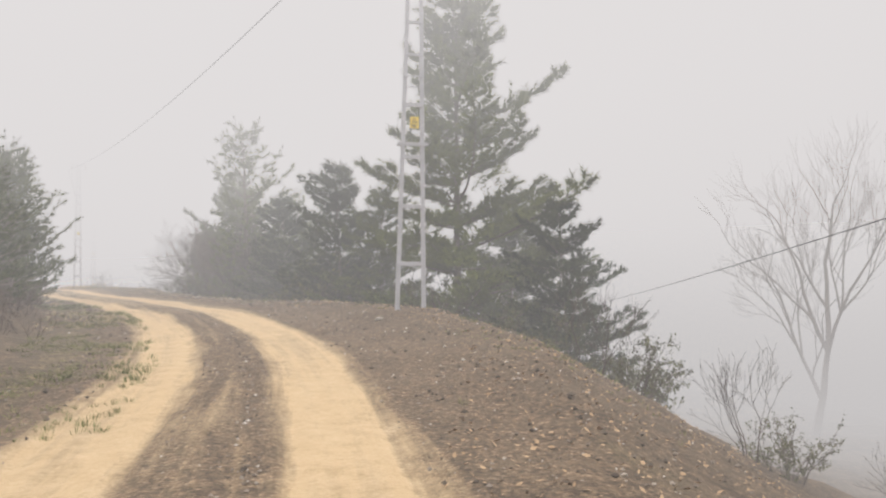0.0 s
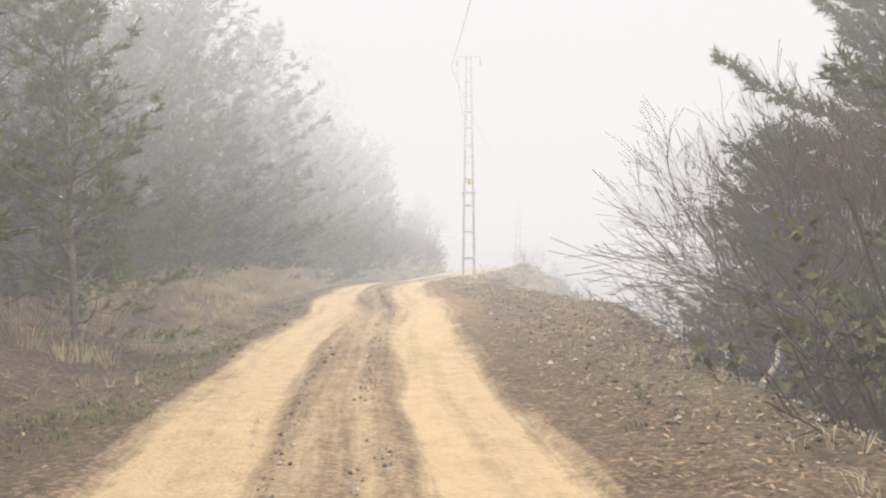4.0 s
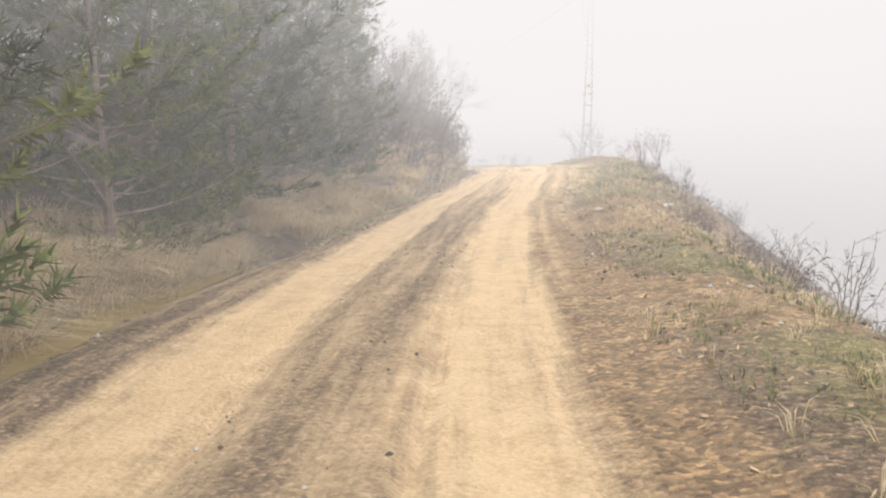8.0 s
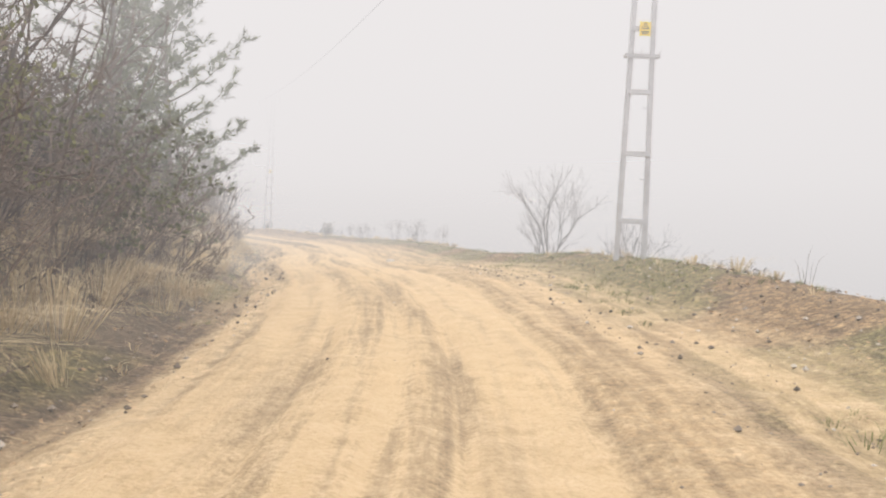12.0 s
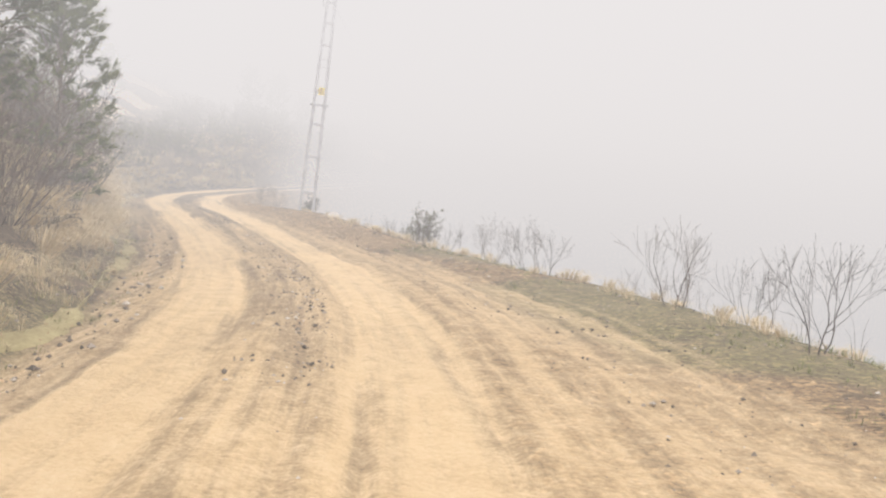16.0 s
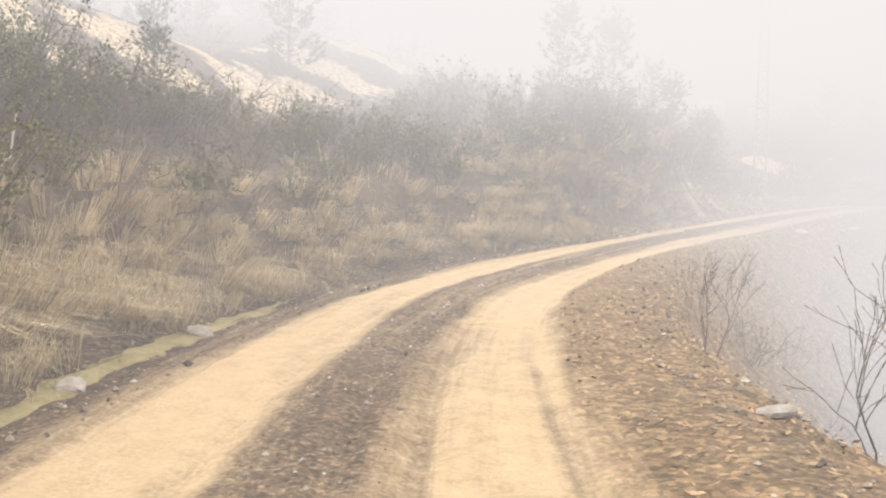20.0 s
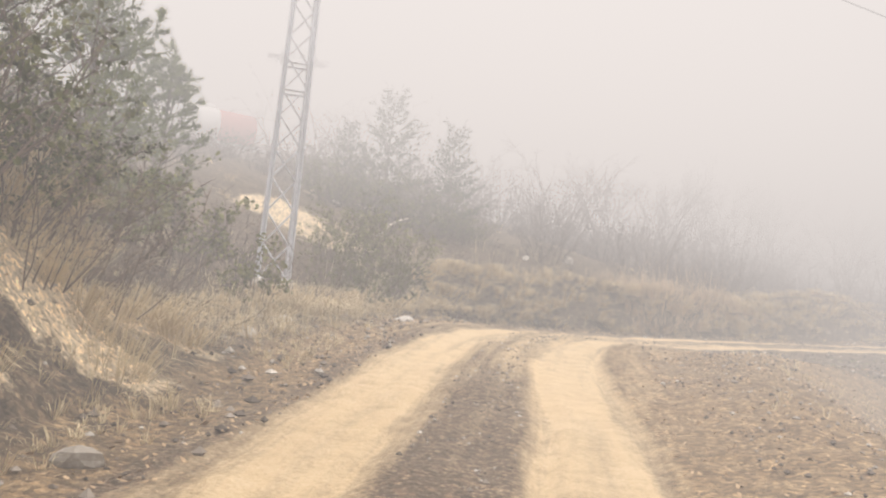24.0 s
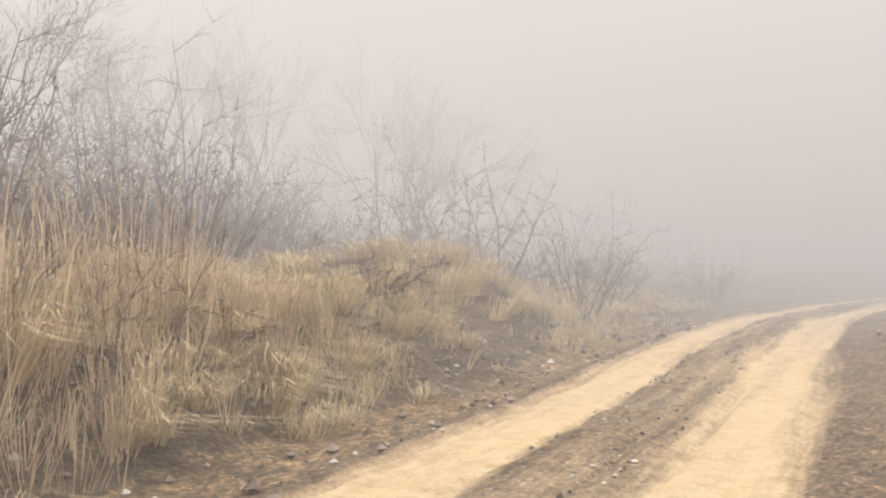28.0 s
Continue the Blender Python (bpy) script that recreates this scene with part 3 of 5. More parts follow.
# ------------------------------------------------------------------ mesh helpers
class Geo:
    """Verts and faces gathered for one mesh."""

    def __init__(self):
        self.v, self.f, self.n = [], [], 0

    def add(self, verts, faces):
        self.v.append(np.asarray(verts, float))
        self.f += [[i + self.n for i in f] for f in faces]
        self.n += len(verts)

    def tube(self, pts, radii, sides=5, cap=True):
        pts = np.asarray(pts, float)
        t = np.gradient(pts, axis=0)
        t /= np.linalg.norm(t, axis=1)[:, None] + 1e-9
        ref = np.array([0.31, 0.17, 0.93]) if abs(t[0][2]) < 0.8 else np.array([0.93, 0.31, 0.1])
        a = np.cross(t, ref)
        a /= np.linalg.norm(a, axis=1)[:, None] + 1e-9
        b = np.cross(t, a)
        ang = np.linspace(0, 2 * math.pi, sides, endpoint=False)
        ring = pts[:, None] + np.asarray(radii, float)[:, None, None] * (np.cos(ang)[None, :, None] * a[:, None] + np.sin(ang)[None, :, None] * b[:, None])
        f = []
        for i in range(len(pts) - 1):
            for k in range(sides):
                m = (k + 1) % sides
                f.append([i * sides + k, i * sides + m, (i + 1) * sides + m, (i + 1) * sides + k])
        if cap:
            f += [list(range(sides))[::-1], [(len(pts) - 1) * sides + k for k in range(sides)]]
        self.add(ring.reshape(-1, 3), f)

    def box(self, m, size, bevel=0.0):
        """A box with its edges cut off a little."""
        x, y, z = (q / 2 for q in size)
        b = min(bevel, x * 0.6, y * 0.6, z * 0.6) if bevel else 0
        if not b:
            c = [(i * x, j * y, k * z) for k in (-1, 1) for j in (-1, 1) for i in (-1, 1)]
            f = [[0, 2, 3, 1], [4, 5, 7, 6], [0, 1, 5, 4], [2, 6, 7, 3], [0, 4, 6, 2], [1, 3, 7, 5]]
            self.add([m @ Vector(q) for q in c], f)
            return
        bm = bmesh.new()
        bmesh.ops.create_cube(bm, size=1, matrix=Matrix.Diagonal((*size, 1)))
        bmesh.ops.bevel(bm, geom=list(bm.edges), offset=b, segments=1, affect="EDGES")
        bm.verts.index_update()
        self.add([m @ v.co for v in bm.verts], [[v.index for v in f.verts] for f in bm.faces])
        bm.free()

    def mesh(self, name, mat, smooth_faces=False):
        me = bpy.data.meshes.new(name)
        me.from_pydata(np.vstack(self.v) if self.v else [], [], self.f)
        me.materials.append(mat)
        if smooth_faces:
            me.polygons.foreach_set("use_smooth", np.ones(len(me.polygons), bool))
        me.update()
        return me


def part(name, geo, mat, parent, label="", smooth_faces=False):
    ob = new(name, geo.mesh(name, mat, smooth_faces) if isinstance(geo, Geo) else geo)
    ob.parent = parent
    return tagged(ob, label) if label else ob


def thing(name, label, category, group=""):
    return tagged(new(name), label, category, group)


def stand(ob, x, y, turn=0.0, scale=1.0, sink=0.05, tilt=(0.0, 0.0), z=None):
    ob.matrix_basis = pose(x, y, (float(ground_z(x, y)[0]) if z is None else z) - sink, tilt[0], tilt[1], turn) @ Matrix.Scale(scale, 4)
    return ob


class Stock:
    """One built thing, set down once and copied after that."""

    def __init__(self, ob):
        self.ob, self.fresh = ob, True

    def put(self, x, y, turn=0.0, scale=1.0, sink=0.05, tilt=(0.0, 0.0), label=""):
        x, y = float(x), float(y)
        if self.fresh:
            self.fresh = False
            return stand(self.ob, x, y, turn, scale, sink, tilt)
        return stand_copy(self.ob, x, y, turn, scale, sink, tilt, label)


def stand_copy(ob, x, y, turn=0.0, scale=1.0, sink=0.05, tilt=(0.0, 0.0), label=""):
    c = copy_thing(ob, pose(x, y, float(ground_z(x, y)[0]) - sink, tilt[0], tilt[1], turn))
    c.scale = (scale,) * 3
    return tagged(c, label) if label else c


# ------------------------------------------------------------------ trees
def needle_mesh(name, shoots, rng, per=30, size=0.1, width=0.012, mat=None):
    """Bottle-brush shoots: thin needles all round each of them, swept forwards."""
    o, v, ln = (np.array(q, float) for q in zip(*shoots))
    v /= np.linalg.norm(v, axis=1)[:, None]
    k = len(o)
    u = rng.random((k, per)) ** 0.8
    base = o[:, None] + v[:, None] * (ln[:, None] * u)[..., None]
    ref = np.where(np.abs(v[:, 2:3]) < 0.9, np.array([[0, 0, 1.0]]), np.array([[1.0, 0, 0]]))
    a = np.cross(v, ref)
    a /= np.linalg.norm(a, axis=1)[:, None]
    b = np.cross(v, a)
    ang = rng.random((k, per)) * 2 * math.pi
    out = np.cos(ang)[..., None] * a[:, None] + np.sin(ang)[..., None] * b[:, None]
    lean = 0.35 + 0.5 * rng.random((k, per)) + 0.6 * u
    way = out + v[:, None] * lean[..., None]
    way /= np.linalg.norm(way, axis=2)[..., None]
    tip = base + way * (size * (0.7 + 0.6 * rng.random((k, per))))[..., None]
    side = np.cross(way, v[:, None])
    side /= np.linalg.norm(side, axis=2)[..., None] + 1e-9
    w = side * width / 2
    verts = np.stack([base - w, base + w, tip], 2).reshape(-1, 3)
    me = bpy.data.meshes.new(name)
    me.from_pydata(verts, [], np.arange(len(verts)).reshape(-1, 3).tolist())
    me.materials.append(mat or NEEDLE)
    me.update()
    return me


def pine(seed, height, spread, clear=0.08, gappy=0.0, per=14, dead=0.0, size=0.14, width=0.026, full=1.0, label="young dark green pine with upswept brush-like shoots", column=0.55, lift=1.0, inner=0.25, gap=1.0):
    """A pine: uneven whorls of limbs on a straight trunk, with brush-like shoots on their outer parts."""
    rng = np.random.default_rng(seed)
    root = thing("pine_tree", label, "tree")
    trunk = Geo()
    n = 9
    zs = np.linspace(-0.3, height, n)
    bend = np.cumsum(rng.normal(0, 0.025 * height / n, (n, 2)), 0)
    line = np.stack([bend[:, 0], bend[:, 1], zs], 1)
    trunk.tube(line, np.linspace(0.010 * height + 0.03, 0.012, n), 7)
    shoots = []
    z, turn0 = clear * height, 0.0
    up = np.array([0, 0, 1.0])
    heavy = rng.random() * 6.28
    while z < height * 0.97:
        f = z / height
        turn0 += 0.9
        tier = 0.78 + 0.4 * rng.random()
        for j in range(int(rng.integers(4, 7))):
            if rng.random() < gappy:
                continue
            ang = turn0 + j * 2 * math.pi / 5 + rng.normal(0, 0.3)
            reach = (spread * min(1.0, 0.6 + 1.6 * f) * (1.0 - f) ** column + 0.3) * tier * (0.5 + 0.65 * rng.random()) * (1 + 0.16 * math.cos(ang - heavy))
            rise = math.radians((4 + 46 * f) * lift + rng.normal(0, 10))
            start = np.array([np.interp(z, zs, bend[:, 0]), np.interp(z, zs, bend[:, 1]), z + rng.normal(0, 0.08)])
            out = np.array([math.cos(ang), math.sin(ang), 0])
            aside = np.array([-out[1], out[0], 0])
            q = np.linspace(0, 1, 5)[:, None]
            sway = rng.normal(0, 0.15)
            pts = start + out * reach * math.cos(rise) * q + aside * sway * reach * q**2 + up * reach * (math.sin(rise) * q - 0.16 * (1 - f) * q + 0.26 * q**2.2)
            trunk.tube(pts, np.linspace(0.008 + 0.011 * reach, 0.004, 5), 3, False)
            if rng.random() < dead * (1.25 - 2.0 * f):
                for k in range(5):
                    c = pts[1] + (pts[4] - pts[1]) * rng.random()
                    w = out * 0.6 + aside * rng.normal(0, 0.8) + up * rng.normal(0.1, 0.25)
                    trunk.tube([c, c + w * 0.35, c + w * 0.6 + up * 0.05], [0.006, 0.004, 0.002], 3, False)
                continue
            along = pts[4] - pts[3]
            shoots.append((pts[4] - along * 0.3, along + up * 0.1 * reach, 0.36))
            m = max(2, int((1.5 + reach * 4.2) * full))
            for k in range(m):
                u = inner + (0.98 - inner) * (k + rng.random()) / m
                c = np.array([np.interp(u, q[:, 0], pts[:, i]) for i in range(3)])
                sgn = 1 if k % 2 else -1
                w = out * 0.65 + sgn * aside * (0.45 + 0.6 * rng.random()) + up * (0.12 + 0.5 * rng.random())
                w /= np.linalg.norm(w)
                ln = (0.24 + 0.30 * rng.random()) * (0.75 + 0.45 * reach * (1 - u))
                shoots.append((c + w * ln * 0.1, w, ln * 0.95))
                for h in range(2):
                    w2 = w + aside * rng.normal(0, 0.6) + out * rng.normal(0.1, 0.4) + up * (0.05 + 0.4 * rng.random())
                    shoots.append((c + w * ln * (0.3 + 0.35 * h), w2, ln * 0.6))
        z += (0.26 + 0.18 * rng.random()) * (0.7 + 0.055 * height) * gap
    top = line[-1]
    shoots.append((top - up * 0.3, np.array([0.02, 0, 1]), 0.45))
    for j in range(5):
        a = j * 1.25
        shoots.append((top - up * (0.25 + 0.2 * (j % 3)), np.array([math.cos(a) * 0.85, math.sin(a) * 0.85, 1]), 0.32))
    part("trunk", trunk, BARK, root)
    part("crown", needle_mesh("crown", shoots, rng, per, size, width), None, root)
    return root


def bare_tree(seed, height, spread=0.5, stems=1, lean=(0.0, 0.0), thick=0.02, depth=5, label="leafless grey tree with fine bare twigs", kids=(2, 4), name="bare_tree", mat=None, droop=0.0):
    rng = np.random.default_rng(seed)
    root = thing(name, label, "tree" if height > 2.2 else "shrub")
    wood, twigs = Geo(), Geo()

    def grow(p, w, length, r, level):
        n = 5
        pts = [np.array(p)]
        for k in range(n - 1):
            w = w + rng.normal(0, 0.10, 3) + np.array([0, 0, 0.05 - droop * (5 - level) * 0.12])
            w /= np.linalg.norm(w)
            pts.append(pts[-1] + w * length / (n - 1))
        if level <= 0:
            pts = pts[::2]
        (wood if level >= 3 else twigs).tube(pts, np.linspace(r, max(r * 0.55, 0.0035), len(pts)), 6 if level >= 4 else (4 if level == 3 else 3), False)
        if level <= 0:
            return
        count = int(rng.integers(kids[0], kids[1] + 1))
        for k in range(count):
            u = 1.0 if k == 0 else 0.3 + 0.65 * rng.random()
            c = np.array([np.interp(u * (n - 1), np.arange(n), np.array(pts)[:, i]) for i in range(3)])
            ax = np.cross(w, rng.normal(0, 1, 3))
            ax /= np.linalg.norm(ax) + 1e-9
            way = w + ax * spread * (0.5 if k == 0 else 1.0) * (0.6 + 0.7 * rng.random())
            way /= np.linalg.norm(way)
            grow(c, way, length * (0.62 + 0.22 * rng.random()), r * (0.66 if k == 0 else 0.5), level - 1)

    for k in range(stems):
        a = rng.random() * 6.28
        w = np.array([lean[0] + 0.35 * math.cos(a) * (stems > 1), lean[1] + 0.35 * math.sin(a) * (stems > 1), 1.0])
        grow(np.array([0.12 * math.cos(a) * (stems > 1), 0.12 * math.sin(a) * (stems > 1), -0.15]), w / np.linalg.norm(w), height * 0.36, height * thick * (1 if stems == 1 else 0.6), depth)
    if wood.v:
        part("trunk", wood, mat or TWIG, root, smooth_faces=True)
    part("crown", twigs, mat or TWIG, root)
    return root


def leaf_mesh(name, spots, rng, size, mat):
    """Small single leaves, each turned its own way."""
    c = np.array(spots, float)
    n = len(c)
    u = rng.normal(0, 1, (n, 3)) + [0, 0, 0.5]
    u /= np.linalg.norm(u, axis=1)[:, None]
    w = np.cross(u, rng.normal(0, 1, (n, 3)))
    w /= np.linalg.norm(w, axis=1)[:, None] + 1e-9
    ln = size * (0.7 + 0.6 * rng.random(n))[:, None]
    v = np.stack([c, c + u * ln * 0.5 + w * ln * 0.32, c + u * ln, c + u * ln * 0.5 - w * ln * 0.32], 1).reshape(-1, 3)
    me = bpy.data.meshes.new(name)
    me.from_pydata(v, [], (np.arange(n)[:, None] * 4 + [0, 1, 2, 3]).tolist())
    me.materials.append(mat)
    me.update()
    return me


def brush(seed, height, stems=26, fan=0.8, leafy=0, arch=0.0, twiggy=4):
    """Stems from the ground, branching twice into fine twigs, and the places of their small leaves."""
    rng = np.random.default_rng(seed)
    g, tw, spots = Geo(), Geo(), []

    def spike(p, q, r):
        side = np.cross(q - p, rng.normal(0, 1, 3))
        side /= np.linalg.norm(side) + 1e-9
        oth = np.cross(q - p, side)
        oth /= np.linalg.norm(oth) + 1e-9
        tw.add([p + side * r, p - side * r * 0.5 + oth * r * 0.87, p - side * r * 0.5 - oth * r * 0.87, q], [[0, 1, 3], [1, 2, 3], [2, 0, 3]])

    for k in range(stems):
        a, r = rng.random() * 6.28, rng.random() ** 0.55
        p = np.array([0.3 * r * math.cos(a), 0.3 * r * math.sin(a), -0.06]) * height
        w = np.array([math.cos(a) * fan * r, math.sin(a) * fan * r, 1.0])
        ln = height * (0.62 + 0.45 * rng.random()) * (1.1 - 0.3 * r)
        pts = [p]
        for j in range(4):
            w = w / np.linalg.norm(w) + rng.normal(0, 0.16, 3) + np.array([math.cos(a), math.sin(a), -0.6]) * arch * j * 0.2
            pts.append(pts[-1] + w / np.linalg.norm(w) * ln / 4)
        g.tube(pts, np.linspace(0.005 + 0.005 * height, 0.004, 5), 3, False)
        for j in range(5):
            f = 1.2 + 2.8 * (j + rng.random()) / 5
            c = np.array([np.interp(f, np.arange(5), [q[i] for q in pts]) for i in range(3)])
            t = w * 0.45 + rng.normal(0, 0.55, 3) + np.array([0, 0, 0.15])
            t /= np.linalg.norm(t)
            l2 = ln * (0.16 + 0.16 * rng.random())
            e = c + t * l2 + np.array([0, 0, -arch * l2 * 0.4])
            spike(c, e, 0.0075)
            for h in range(twiggy):
                b0 = c + (e - c) * (0.25 + 0.65 * rng.random())
                t2 = t + rng.normal(0, 0.6, 3)
                b1 = b0 + t2 / np.linalg.norm(t2) * l2 * (0.35 + 0.4 * rng.random())
                spike(b0, b1, 0.0058)
                for q in range(leafy):
                    spots.append(b0 + (b1 - b0) * rng.random() + rng.normal(0, 0.02, 3))
    return g, tw, spots, rng


def thicket(seed, height, stems=26, fan=0.8, leafy=0, label="leafless grey-brown bush of fine crooked twigs", leaf=0.06, arch=0.0, twiggy=4):
    """A rounded bush, with small leaves if leafy."""
    root = thing("bush", label, "bush")
    g, tw, spots, rng = brush(seed, height, stems, fan, leafy, arch, twiggy)
    part("brushwood", g, TWIG, root)
    part("brush_crown", tw, TWIG, root)
    if spots:
        part("foliage", leaf_mesh("foliage", spots, rng, leaf, LEAFY), None, root)
    return root


def undergrowth(name, label, kinds, places, leaf=0.09, seed=1):
    """Many small shrubs that nobody could count, as one mesh; kinds: templates from brush()."""
    rng = np.random.default_rng(seed)
    made = []
    for g, tw, spots, r in kinds:
        lv = np.zeros((0, 3))
        if spots:
            c = np.array(spots)
            u = r.normal(0, 1, c.shape) + [0, 0, 0.4]
            u /= np.linalg.norm(u, axis=1)[:, None]
            w = np.cross(u, r.normal(0, 1, c.shape))
            w /= np.linalg.norm(w, axis=1)[:, None] + 1e-9
            ln = leaf * (0.7 + 0.6 * r.random(len(c)))[:, None]
            lv = np.stack([c, c + u * ln * 0.5 + w * ln * 0.34, c + u * ln, c + u * ln * 0.5 - w * ln * 0.34], 1).reshape(-1, 3)
        made.append((np.vstack(g.v + tw.v), [[i + g.n for i in f] for f in tw.f], g.f, lv))
    verts, tris, quads, leaves, n = [], [], [], [], 0
    for x, y, sc in places:
        v, f3, f4, lv = made[int(rng.integers(0, len(made)))]
        a = rng.random() * 6.28
        m = np.array([[math.cos(a), -math.sin(a), 0], [math.sin(a), math.cos(a), 0], [0, 0, 1]]) * sc
        at = np.array([x, y, float(ground_z(x, y)[0])])
        both = np.vstack([v, lv]) @ m.T + at
        verts.append(both)
        tris.append(np.array(f3) + n)
        quads.append(np.array(f4) + n)
        if len(lv):
            leaves.append(np.arange(len(lv)).reshape(-1, 4) + n + len(v))
        n += len(both)
    me = bpy.data.meshes.new(name)
    wood = np.vstack(tris).tolist() + np.vstack(quads).tolist()
    leafs = np.vstack(leaves).tolist() if leaves else []
    me.from_pydata(np.vstack(verts), [], wood + leafs)
    me.materials.append(TWIG)
    me.materials.append(LEAFY)
    me.polygons.foreach_set("material_index", np.r_[np.zeros(len(wood), np.int32), np.ones(len(leafs), np.int32)])
    me.update()
    return tagged(new(name, me), label, "shrubs", kind="stuff")


# ------------------------------------------------------------------ power line
def channel(g, p, q, web, flange, turn):
    """A rolled steel channel from p to q, as one closed profile."""
    p, q = Vector(p), Vector(q)
    m = look(p, q) @ pose(0, 0, 0, 0, 0, turn)
    ln, t, w = (q - p).length, 0.012, web / 2
    outline = [(-w, 0), (w, 0), (w, flange), (w - t, flange), (w - t, t), (-w + t, t), (-w + t, flange), (-w, flange)]
    n = len(outline)
    g.add([m @ Vector((x, y, z)) for z in (0, -ln) for x, y in outline],
          [[k, (k + 1) % n, n + (k + 1) % n, n + k] for k in range(n)] + [list(range(n))[::-1], list(range(n, 2 * n))])


def yellow_sign(parent, m):
    plate = Geo()
    plate.box(m, (0.26, 0.012, 0.34), 0.005)
    ob = part("sign", plate, YELLOW, parent, "yellow warning plate with a black triangle")
    tri = Geo()
    for k in range(3):
        a, b = math.radians(90 + 120 * k), math.radians(210 + 120 * k)
        p, q = Vector((0.095 * math.cos(a), -0.009, 0.05 + 0.095 * math.sin(a))), Vector((0.095 * math.cos(b), -0.009, 0.05 + 0.095 * math.sin(b)))
        c, w = (p + q) / 2, q - p
        tri.box(m @ Matrix.Translation(c) @ pose(0, 0, 0, 0, -math.degrees(math.atan2(w.z, w.x)), 0), (w.length, 0.005, 0.014))
    tri.add([m @ Vector(v) for v in ((0.012, -0.010, 0.10), (-0.022, -0.010, 0.045), (0.002, -0.010, 0.05), (-0.012, -0.010, 0.005), (0.026, -0.010, 0.062), (0.002, -0.010, 0.058))], [[0, 1, 2, 5], [2, 3, 4, 5]])
    part("symbol", tri, BLACK, ob)
    bars = Geo()
    for k, w in enumerate((0.18, 0.14)):
        bars.box(m @ pose(0, -0.009, -0.07 - 0.045 * k), (w, 0.005, 0.022))
    part("lettering", bars, BLACK, ob)


def ladder_pole(x, y, turn, base=0.55, top=0.20, height=9.6, guard=3.7, label="", tilt=0.0, battens=(0.98, 2.28, 3.41, 4.6)):
    """A steel pole of two tapering channels joined by battens, with a climbing guard, warning plate and cross-arm."""
    root = tagged(new("power_pole"), label or "grey galvanised steel ladder-like power pole with yellow plate", "power pole", "power line poles")
    half = lambda h: (base + (top - base) * h / height) / 2
    for sgn in (-1, 1):
        g = Geo()
        channel(g, (sgn * half(0), 0, -0.4), (sgn * half(height), 0, height), 0.10, 0.055, 90 if sgn < 0 else -90)
        part("post", g, STEEL, root)
    hs = [*battens, 5.75, 6.5, 7.2, 7.9, 8.5, 9.05]
    for k, h in enumerate(hs):
        g = Geo()
        g.box(pose(0, 0, h), (2 * half(h), 0.05, 0.10 if k < 4 else 0.07), 0.006)
        part("batten", g, STEEL, root)
    for h in (5.0, 5.25):
        g = Geo()
        g.box(pose(0, -0.03, h), (2 * half(h) + 0.05, 0.02, 0.03))
        part("strap", g, STEEL, root)
    g = Geo()
    for sy in (-1, 1):
        g.box(pose(0, sy * 0.09, guard), (2 * half(guard) + 0.24, 0.03, 0.06))
    for sx in (-1, 1):
        g.box(pose(sx * (half(guard) + 0.10), 0, guard), (0.03, 0.2, 0.06))
    rng = np.random.default_rng(int(abs(x) * 10))
    for k in range(8):
        px, sy = -0.28 + 0.08 * k, -1 if k % 2 else 1
        g.tube([(px, sy * 0.09, guard), (px + rng.normal(0, 0.02) + 0.03, sy * 0.24, guard + 0.13)], [0.006, 0.002], 4, False)
    part("climbing_guard", g, STEEL, root, "steel frame with bent spikes")
    for h in (1.45, 2.75):
        g = Geo()
        g.tube([(half(h) - 0.02, -0.02, h), (half(h) - 0.14, -0.05, h), (half(h) - 0.14, -0.05, h + 0.03)], [0.009, 0.009, 0.009], 5)
        part("step_bracket", g, STEEL, root)
    yellow_sign(root, pose(0.02, -0.07, guard + 0.48) @ Matrix.Scale(0.78, 4))
    g = Geo()
    channel(g, (-0.55, 0, height - 0.05), (0.55, 0, height - 0.05), 0.09, 0.05, 0)
    arm = part("crossarm", g, STEEL, root)
    for px in (-0.5, 0.5):
        g = Geo()
        g.tube([(px, 0, height - 0.42), (px, 0, height - 0.36), (px, 0, height - 0.30), (px, 0, height - 0.24), (px, 0, height - 0.10)], [0.02, 0.055, 0.035, 0.055, 0.015], 8)
        part("insulator", g, PORCELAIN, arm)
    g = Geo()
    g.tube([(-0.5, -0.02, height - 0.42), (-0.46, -0.05, height - 1.2), (-0.34, -0.08, height - 2.0), (-0.25, -0.1, height - 2.6)], [0.012] * 4, 5)
    part("down_lead", g, RUBBER, root)
    stand(root, x, y, turn, 1.0, 0.0, (0.0, tilt))
    return root


